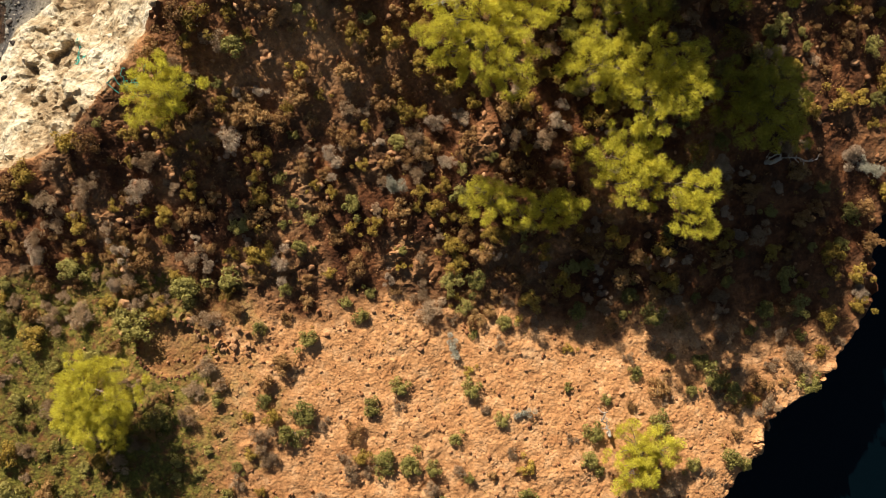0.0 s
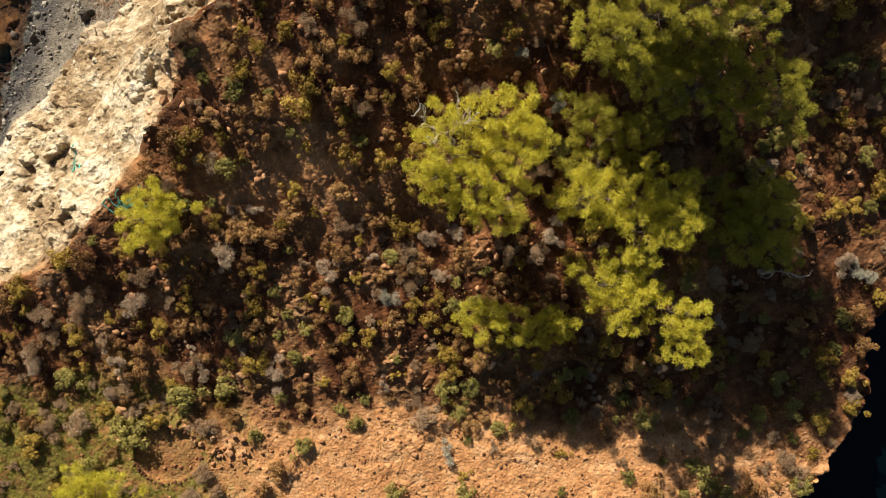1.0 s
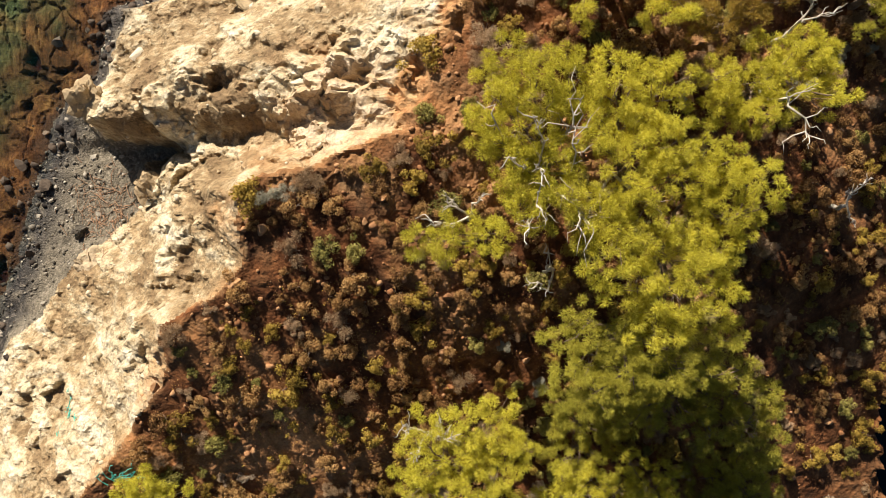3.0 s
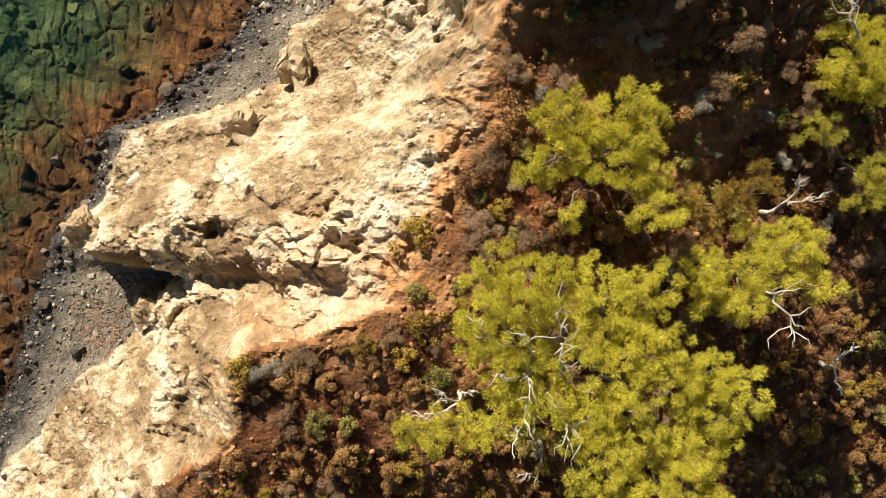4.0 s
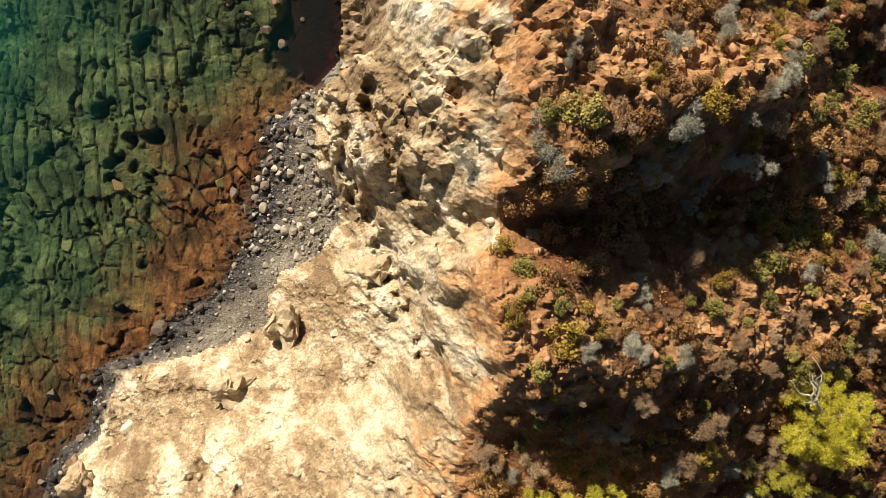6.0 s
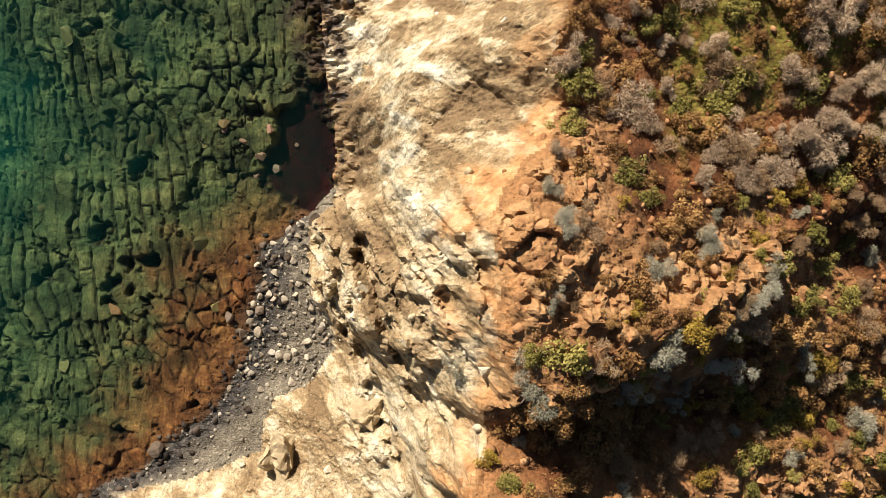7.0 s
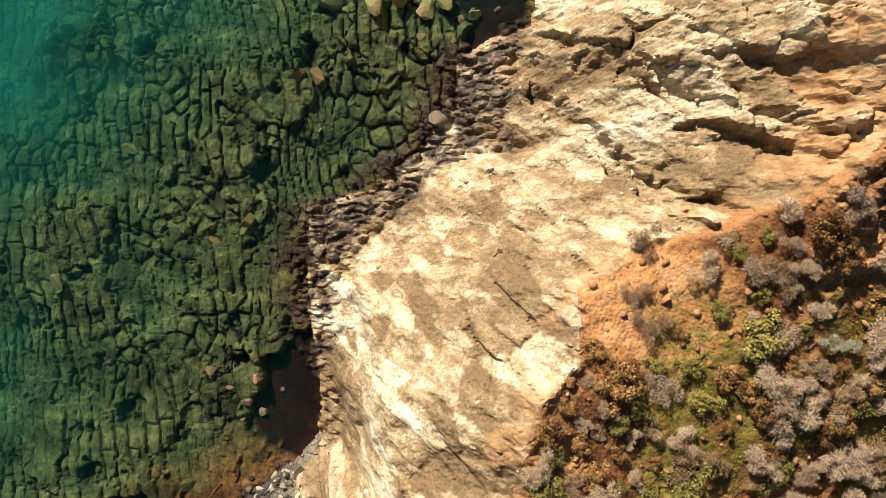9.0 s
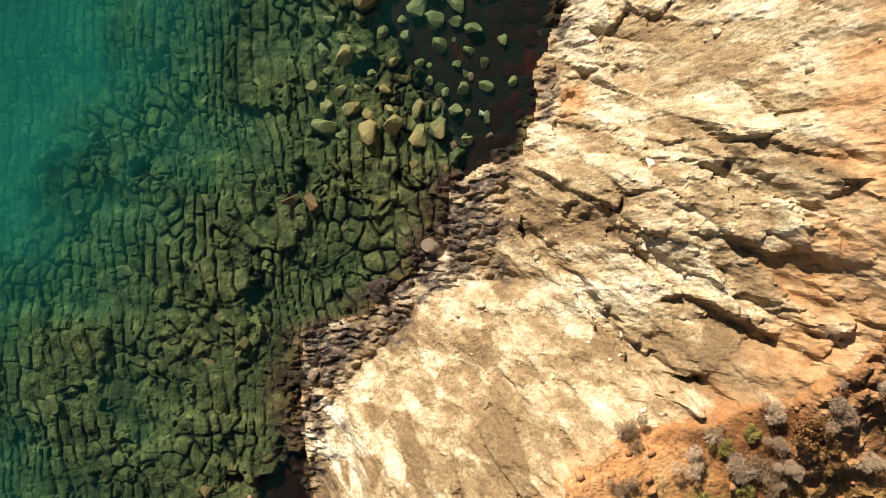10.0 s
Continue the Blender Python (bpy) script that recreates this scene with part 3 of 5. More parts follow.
crack_shade = (1 - 0.5 * flats) * (1 - 0.25 * rise(64, 52, Y)) * np.clip(slab_crack * (1 - north) + ball_shade * north + 0.9 * rift * (1 - rise(0.0, 0.10, c2 - c1)), 0, 1)
pool = np.exp(-(((X + 8.9) / 2.2) ** 2 + ((Y - 57.2) / 3.0) ** 2) * 1.2) + np.exp(-(((X - 3.6) / 3.0) ** 2 + ((Y - 83.2) / 4.6) ** 2) * 1.2) + 0.9 * np.exp(-(((X - 1.2) / 4.6) ** 2 + ((Y - 87.2) / 3.4) ** 2))
pool = rise(0.22, 0.42, pool + 0.65 * fbm(X * 0.6, Y * 0.6, 4, 73))
lift = lift * (1 - 0.85 * pool) * (1 - 0.4 * flats) * (1 - 0.3 * rise(64, 52, Y))
strand = np.exp(-((U - S) / np.where(U < S, 0.8, 1.6)) ** 2) * rise(34, 38, Y) * (1 - pool)
shelf, e6, _ = slabs(X, Y, 0.9, 0.36, 8, 81, 0.8)
shore_rock = np.clip(strand * 1.5 + rise(-0.5, 0.4, U - S) * rise(0.6, -0.4, U - F), 0, 1) * rise(50, 56, Y) + 0.5 * np.clip(strand, 0, 1) * rise(56, 46, Y)
near_net = rise(34, 24, X) * rise(-42, -31, X) * rise(-22, -11, Y) * rise(104, 93, Y)
face_form, rough, lift, outcrop = face * near_net, rough * near_net, lift * near_net, outcrop * near_net
Z = Z + face_form * crag + rough + sea * lift * (1 - 0.5 * strand) + near_net * shore_rock * (0.34 * shelf + 0.16 * small + 0.15) * (1 - face) + beach * 0.10 * fbm(X * 1.5, Y * 1.5, 4, 91)
Z = Z - pool * sea * 0.55
Z = Z + near_net * eastern * (0.8 * lump + 0.4 * lump2) * rise(-0.5, 1.0, Z)
# the boulders' hollows at the foot of the face, and the round pan of bare earth on the flat
pan = np.hypot((X + 15.75) / 1.6, (Y - 1.65) / 1.35)
Z = np.where(pan < 1.25, Z * 1.0 - 0.18 * rise(1.05, 0.9, pan), Z)
H_MAP = Z.copy()


def ground_at(x, y):
    i, j = np.clip(np.searchsorted(gy, y) - 1, 0, len(gy) - 2), np.clip(np.searchsorted(gx, x) - 1, 0, len(gx) - 2)
    v, u = (y - gy[i]) / (gy[i + 1] - gy[i]), (x - gx[j]) / (gx[j + 1] - gx[j])
    return (H_MAP[i, j] * (1 - u) + H_MAP[i, j + 1] * u) * (1 - v) + (H_MAP[i + 1, j] * (1 - u) + H_MAP[i + 1, j + 1] * u) * v


def field_at(field, x, y):
    return field[np.clip(np.searchsorted(gy, y), 0, len(gy) - 1), np.clip(np.searchsorted(gx, x), 0, len(gx) - 1)]


# rock leans and juts sideways too
jut = face * (0.35 + 0.5 * rise(57, 50, Y)) + outcrop * 0.5
XS = X + jut * 0.13 * fbm(X * 1.7, Y * 1.7 + Z * 1.2, 3, 95)
YS = Y + jut * 0.13 * fbm(X * 1.7 + 40, Y * 1.7 + Z * 1.2, 3, 96)
n_rough = fbm(X * 0.8, Y * 0.8, 4, 97)
RUST = np.where(inland > 0.5, np.clip(outcrop * 1.3, 0, 1), rise(1.6, -0.2, (L - U) + 2.6 * n_rough) * rise(27, 31, Y) * rise(60, 57, Y) * 0.8 + rise(1.0, 0.0, (L - U) + 1.6 * n_rough) * 0.5)
RUST = np.maximum(RUST, face * rise(6.2, 2.0, np.hypot(X + 6.2, (Y - 29.4) * 1.4) + 3 * n_rough) * 0.42)
RUST = np.maximum(RUST, face * rise(2.4, 0.0, (L - U) + 3.5 * n_rough) * rise(41, 45, Y) * rise(57, 53, Y) * 0.8)
RUST = np.maximum(RUST, face * rise(3.2, 0.3, (L - U) + 2.5 * n_rough) * rise(68, 70.5, Y) * 0.85)
RUST = np.maximum(RUST, face * rise(2.0, 0.5, np.hypot(X - 7.8, (Y - 82.6) * 1.2) + 1.5 * n_rough) * 0.9)
RUST = np.clip(np.where(U < S + 0.2, rise(9, 2, (S - U) + 4 * n_rough) * rise(60, 50, Y) + rise(2.2, 0.2, S - U) * 0.4, RUST), 0, 1)
ledge = rise(53, 57, Y + 1.5 * n_rough)
WET = np.clip(rise(1.0, 0.45, Z + 0.5 * n_rough) * rise(3.2, 0.8, U - S) * rise(1.2, -0.6, S - U) * (1 - ledge) + ledge * rise(0.1, -1.0, U - F + 3.0 * n_rough) * (0.35 + 0.65 * rise(-0.25, 0.15, fbm(X * 1.1, Y * 1.9, 4, 75))) * rise(3.4, 0.6, S - U), 0, 1) * (1 - pool)
# patch at (-9, 14.5): sunlit soil, its light put into the dry tone
DRY_LIT = np.clip(rise(4.7, 2.7, Y + 2.0 * n_rough) * rise(-22, -10, X + 0.7 * Y + 3 * n_rough) * (1 - 0.6 * rise(9, 13, X + 0.0 * Y) * rise(0, 3, Y)) + 0.5 * np.exp(-((U - L) / 1.4) ** 2) * rise(25, 30, Y)
              + rise(3.2, 1.6, np.hypot((X - 9.0) / 1.3, Y - 65.0)) + 0.10 * rise(56, 60, Y) + 0.6 * np.exp(-(((X + 9) / 5) ** 2 + ((Y - 14.5) / 2) ** 2)) + 0.45 * rise(0.12, 0.4, fbm(X * 0.3, Y * 0.3, 3, 98)) * rise(4, 8, Y), 0, 1)
# less dry tone in the east: darker soil, and shade put into the colour
DRY_LIT = DRY_LIT * rise(0.95, 1.1, pan) * (1 - 0.8 * bare_shaded_east) + 0.4 * (pan < 0.97)
MOSS = np.clip(0.3 * (pan < 1) + (pan >= 1) * rise(-11, -16, X + 4 * n_rough) * rise(6.5, 3.5, Y + 3 * n_rough) + rise(55, 58, Y + 2 * n_rough) * rise(68, 63, Y) * rise(7, 9.5, X + 2 * n_rough) * rise(-0.25, 0.1, fbm(X * 0.4, Y * 0.4, 3, 99) + 0.1), 0, 1)


def sheet(name, mask, material, label, category):
    """One part of the land's surface: those squares of the net that the mask names."""
    ny, nx = X.shape
    q = mask[:-1, :-1]
    i, j = np.nonzero(q)
    a = i * nx + j
    flat_z = Z.ravel()
    p, q1, q2, q3 = a, a + 1, a + nx + 1, a + nx
    rising = np.abs(flat_z[p] - flat_z[q2]) <= np.abs(flat_z[q1] - flat_z[q3])
    first = np.where(rising[:, None], np.stack([p, q1, q2], 1), np.stack([p, q1, q3], 1))
    second = np.where(rising[:, None], np.stack([p, q2, q3], 1), np.stack([q1, q2, q3], 1))
    tris = np.concatenate([first, second])
    used, inverse = np.unique(tris, return_inverse=True)
    tris = inverse.reshape(-1, 3)
    co = np.stack([XS.ravel()[used], YS.ravel()[used], flat_z[used]], 1)
    me = bpy.data.meshes.new(name)
    me.vertices.add(len(co))
    me.vertices.foreach_set("co", co.astype(np.float32).ravel())
    me.loops.add(tris.size)
    me.loops.foreach_set("vertex_index", tris.astype(np.int32).ravel())
    me.polygons.add(len(tris))
    me.polygons.foreach_set("loop_start", np.arange(0, tris.size, 3, dtype=np.int32))
    me.update(calc_edges=True)
    me.polygons.foreach_set("use_smooth", np.zeros(len(tris), bool))
    for key, field in (("rust", RUST), ("wet", WET), ("dry", DRY_LIT), ("moss", MOSS), ("maroon", pool), ("crack_shade", crack_shade), ("tone", TONE)):
        me.attributes.new(key, "FLOAT", "POINT").data.foreach_set("value", field.ravel()[used].astype(np.float32))
    me.materials.append(material)
    return tagged(new(name, me), label, category, kind="structure")


is_sea = (U < S) | ((DROP > 0.9) & (Z < 0.1))
is_beach = ~is_sea & (U < F) & (ledge < 0.5)
is_face = ~is_sea & ~is_beach & (U < L)
is_land = ~(is_sea | is_beach | is_face)
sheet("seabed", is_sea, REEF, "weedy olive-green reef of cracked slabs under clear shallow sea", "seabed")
sheet("beach", is_beach, GRAVEL, "grey gravel beach with dark wet rock along the waterline", "beach")
sheet("cliff", is_face, ROCK, "pale cream layered rock face, rust-orange towards its top", "cliff")
sheet("ground", is_land, SOIL, "red-brown stony earth hillside with mossy patches and rusty outcrops", "hillside")

# the sea
wxs, wys = stretch(-45, 40, 0.9, 2500, 1.4), stretch(-25, 110, 0.9, 2500, 1.4)
WX, WY = np.meshgrid(wxs, wys)
bi, bj = np.clip(np.searchsorted(gy, WY), 0, len(gy) - 1), np.clip(np.searchsorted(gx, WX), 0, len(gx) - 1)
soft_bed = blur(np.where(Z > 0.3, 0.3, Z), 6)
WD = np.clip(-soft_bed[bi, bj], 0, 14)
nyw, nxw = WX.shape
me = bpy.data.meshes.new("sea")
grid_i = np.arange(nyw * nxw).reshape(nyw, nxw)
wq = np.stack([grid_i[:-1, :-1], grid_i[:-1, 1:], grid_i[1:, 1:], grid_i[1:, :-1]], -1).reshape(-1, 4)
me.from_pydata(np.stack([WX.ravel(), WY.ravel(), 0.02 * value(WX * 0.7, WY * 0.7, 5).ravel()], 1).tolist(), [], wq.tolist())
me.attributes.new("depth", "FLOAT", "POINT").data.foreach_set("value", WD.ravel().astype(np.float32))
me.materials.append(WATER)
me.polygons.foreach_set("use_smooth", np.ones(len(wq), bool))
tagged(new("water", me), "clear green sea, shallow over the reef and dark where deep", "sea", kind="structure")


# ---- plants and stones ----


def part(name, verts, faces, material, parent=None, label="", smooth=False):
    me = bpy.data.meshes.new(name)
    verts = np.asarray(verts, np.float32)
    if isinstance(faces, np.ndarray):
        me.vertices.add(len(verts))
        me.vertices.foreach_set("co", verts.ravel())
        me.loops.add(faces.size)
        me.loops.foreach_set("vertex_index", faces.astype(np.int32).ravel())
        me.polygons.add(len(faces))
        me.polygons.foreach_set("loop_start", np.arange(0, faces.size, faces.shape[1], dtype=np.int32))
        me.update(calc_edges=True)
    else:
        me.from_pydata(verts.tolist(), [], faces)
    me.materials.append(material)
    if smooth:
        me.polygons.foreach_set("use_smooth", np.ones(len(me.polygons), bool))
    ob = new(name, me)
    if parent is not None:
        ob.parent = parent
    return tagged(ob, label)


def unit(v):
    return v / np.maximum(np.linalg.norm(v, axis=-1, keepdims=True), 1e-6)


def blades(centres, ways, length, width, r, facing=None):
    """Thin leaves: one triangle each, from its centre along its way, its flat turned to the given side."""
    n = len(centres)
    side = unit(np.cross(ways, r.normal(size=(n, 3)) * (1.0 if facing is None else 0.35) + (0.0 if facing is None else facing))) * (np.asarray(width).reshape(-1, 1) / 2)
    tip = centres + ways * np.asarray(length).reshape(-1, 1)
    verts = np.stack([centres - side, centres + side, tip], 1).reshape(-1, 3)
    return verts, np.arange(3 * n).reshape(-1, 3)


def leaves(centres, size, r, facing):
    """Small broad leaves: one quad each, its flat turned roughly to the given side."""
    n = len(centres)
    out = unit(np.broadcast_to(facing, (n, 3)) + r.normal(size=(n, 3)) * 0.45)
    a = unit(np.cross(out, r.normal(size=(n, 3)))) * np.asarray(size).reshape(-1, 1)
    b = np.cross(out, a) * 0.65
    verts = np.stack([centres - a * 0.5, centres + b * 0.5, centres + a * 0.5, centres - b * 0.5], 1).reshape(-1, 3)
    return verts, np.arange(4 * n).reshape(-1, 4)


def tube(points, radii, sides=6):
    pts = np.asarray(points, float)
    way = unit(np.gradient(pts, axis=0))
    ref = np.where(np.abs(way[:, 2:3]) > 0.9, np.array([[1.0, 0, 0]]), np.array([[0, 0, 1.0]]))
    a = unit(np.cross(way, ref))
    b = np.cross(way, a)
    ang = np.linspace(0, 2 * math.pi, sides, endpoint=False)
    ring = np.cos(ang)[None, :, None] * a[:, None] + np.sin(ang)[None, :, None] * b[:, None]
    verts = (pts[:, None] + ring * np.asarray(radii, float)[:, None, None]).reshape(-1, 3)
    faces = []
    for k in range(len(pts) - 1):
        for s in range(sides):
            t = (s + 1) % sides
            faces.append((k * sides + s, k * sides + t, (k + 1) * sides + t, (k + 1) * sides + s))
    faces.append(tuple(range((len(pts) - 1) * sides, len(pts) * sides)))
    return verts, faces


def joined(pieces):
    verts, faces, n = [], [], 0
    for v, f in pieces:
        verts.append(np.asarray(v))
        faces += [tuple(int(i) + n for i in q) for q in f]
        n += len(v)
    return np.concatenate(verts), faces


def bent(a, b, r, wobble=0.12, steps=6):
    a, b = np.asarray(a, float), np.asarray(b, float)
    t = np.linspace(0, 1, steps)[:, None]
    span = np.linalg.norm(b - a)
    k = np.cumsum(r.normal(size=(steps, 3)) * wobble * span / steps ** 0.5, 0)
    return a + (b - a) * t + (k - k[-1] * t) * 1.0 * np.sin(math.pi * t) ** 0.5 + np.array([0, 0, 0.1 * span]) * np.sin(math.pi * t)


def shrub(name, kind, seed, label):
    """A low dome-shaped shrub about a metre across: stems, and a crown of single leaves or twigs."""
    r = np.random.default_rng(seed)
    stems = []
    for k in range(7):
        a = r.uniform(0, 2 * math.pi)
        stems.append(tube(bent((0, 0, -0.12), (0.3 * math.cos(a), 0.3 * math.sin(a), r.uniform(0.2, 0.45)), r, 0.2, 4), (0.022, 0.017, 0.012, 0.006), 4))
    root = part(name, *joined(stems), BARK)
    lobes = r.normal(size=(r.integers(10, 15), 3)) * (0.21, 0.21, 0.06) + (0, 0, 0.24)
    if kind in ("grey", "silver", "heath"):
        n = 3200
        pick = lobes[r.integers(0, len(lobes), n)]
        way = unit(r.normal(size=(n, 3)) + (0, 0, 0.5))
        c = pick + way * r.uniform(0.09, 0.16, (n, 1))
        v, f = blades(c, unit(way + r.normal(size=(n, 3)) * 0.7), r.uniform(0.04, 0.10, n), r.uniform(0.011, 0.020, n), r, way)
    else:
        n = 1300
        pick = lobes[r.integers(0, len(lobes), n)]
        way = unit(r.normal(size=(n, 3)) + (0, 0, 0.5))
        c = pick + way * r.uniform(0.12, 0.19, (n, 1))
        v, f = leaves(c, r.uniform(0.045, 0.09, n), r, way)
    v[:, 2] = np.maximum(v[:, 2], -0.02)
    mats = {"grey": GREY, "heath": HEATH, "silver": SILVER, "olive": OLIVE, "brown": BROWN, "yellow": YELLOW}
    part("foliage", v, f, mats[kind], root)
    return tagged(root, label, "shrub")


def stone_mesh(name, seed, material, flat=0.7, jag=0.28, sub=2):
    r = np.random.default_rng(seed)
    bm = bmesh.new()
    bmesh.ops.create_icosphere(bm, subdivisions=sub, radius=0.5)
    for _ in range(13):
        n = Vector(unit(r.normal(size=3)))
        d = r.uniform(0.17, 0.36)
        for v in bm.verts:
            over = v.co.dot(n) - d
            if over > 0:
                v.co -= n * over
    for v in bm.verts:
        v.co *= 1 + jag * 0.35 * noise.noise(v.co * 3 + Vector((seed, 0, 0)))
        v.co.z *= flat
    me = bpy.data.meshes.new(name)
    bm.to_mesh(me)
    bm.free()
    me.materials.append(material)
    return me


def scatter(n, x0, x1, y0, y1, density, gap, r, taken=None):
    """Random places no nearer to one another than the gap, kept with the odds that density(x, y) gives."""
    kept = [] if taken is None else taken
    start = len(kept)
    cellmap = {}
    for p in kept:
        cellmap.setdefault((int(p[0] // gap), int(p[1] // gap)), []).append(p)
    for _ in range(n):
        x, y = r.uniform(x0, x1), r.uniform(y0, y1)
        if r.random() > density(x, y):
            continue
        i, j = int(x // gap), int(y // gap)
        if any((q[0] - x) ** 2 + (q[1] - y) ** 2 < gap * gap for di in (-1, 0, 1) for dj in (-1, 0, 1) for q in cellmap.get((i + di, j + dj), ())):
            continue
        kept.append((x, y))
        cellmap.setdefault((i, j), []).append((x, y))
    return kept[start:]


def pine(foot, lobes, seed, needles, label, bare=0):
    """A pine: a bent trunk, a limb to each bough, and needles in dense tufts with gaps between. lobes: easting, northing, top and radius of each bough."""
    r = np.random.default_rng(seed)
    z = float(ground_at(*foot)) - 0.15
    root = new("pine_tree")
    root.location = (*foot, z)
    lobes = [(x - foot[0], y - foot[1], max(top - z, 1.1), rad) for x, y, top, rad in lobes]
    tall = max(l[2] for l in lobes)
    fork = np.array((0.0, 0.0, tall * 0.5))
    part("trunk", *tube(bent((0, 0, -0.3), fork, r, 0.08, 7), np.linspace(0.19, 0.11, 7), 8), BARK, root, smooth=True)
    for dx, dy, top, rad in lobes:
        top = top + r.normal() * 0.18
        limb = bent(fork * r.uniform(0.7, 1.0), (dx, dy, top - 0.45 * rad), r, 0.16, 8)
        part("limb", *tube(limb, np.linspace(0.085, 0.022, 8), 6), BARK, root, smooth=True)
        n = int(60 * rad * rad) + 12
        a, q = r.uniform(0, 2 * math.pi, n), np.sqrt(r.uniform(0, 1, n)) * rad * 1.12
        q = q * (1 + 0.25 * np.sin(3 * a + r.uniform(0, 6)) + 0.18 * np.sin(5 * a + r.uniform(0, 6)))
        centres = []
        for u, v in zip(a, q):
            p = np.array((dx + math.cos(u) * v, dy + math.sin(u) * v, top - 0.42 * rad * (v / rad) ** 2 + r.normal() * 0.2))
            if all(np.hypot(*(p - c)[:2]) > 0.33 for c in centres):
                centres.append(p)
        centres = np.array(centres)
        low = centres[r.random(len(centres)) < 0.55] + r.normal(size=3) * (0.12, 0.12, 0.05) - (0, 0, 0.45 + 0.35 * rad)
        low[:, :2] = (low[:, :2] - (dx, dy)) * 0.85 + (dx, dy)
        twigs = [tube(bent(limb[r.integers(4, 8)], p - (0, 0, 0.1), r, 0.2, 4), (0.020, 0.016, 0.011, 0.006), 4) for p in centres[::2]]
        part("spray", *joined(twigs), BARK, root)
        c, w, f = [], [], []
        for p, full in [(p, 1.0) for p in centres] + [(p, 0.8) for p in low]:
            size = r.uniform(0.17, 0.31) * full
            k = int(330 * full * (size / 0.24) ** 2)
            d = unit(r.normal(size=(k, 3)) + (0, 0, 0.45))
            c.append(p + d * (size, size, size * 0.7) * r.uniform(0.35, 0.95, (k, 1)))
            w.append(unit(d + r.normal(size=(k, 3)) * 0.45 + (0, 0, 0.15)))
            f.append(d)
        c, w, f = np.concatenate(c), np.concatenate(w), np.concatenate(f)
        v, tris = blades(c, w, r.uniform(0.08, 0.15, len(c)), r.uniform(0.014, 0.022, len(c)), r, f)
        part("bough", v, tris, needles, root)
    if bare:
        dead_limbs(root, fork + (0, 0, tall * 0.12), bare, r)
    return tagged(root, label, "pine tree", "pines on the headland")


def dead_limbs(root, start, count, r, reach=2.2):
    """Bleached bare limbs that fork twice."""
    for _ in range(count):
        a = r.uniform(0, 2 * math.pi)
        end = np.array(start) + (reach * math.cos(a), reach * math.sin(a), reach * 0.8)
        pts = bent(start, end, r, 0.25, 8)
        pieces = [tube(pts, np.linspace(0.075, 0.02, 8), 6)]
        for k in range(3, 8):
            for _ in range(2):
                tip = pts[k] + r.normal(size=3) * (0.55, 0.55, 0.25) + (end - np.array(start)) * 0.12
                sub = bent(pts[k], tip, r, 0.25, 5)
                pieces.append(tube(sub, np.linspace(0.028, 0.008, 5), 5))
        part("bare_limb", *joined(pieces), DEADWOOD, root, "bleached bare limb", smooth=True)


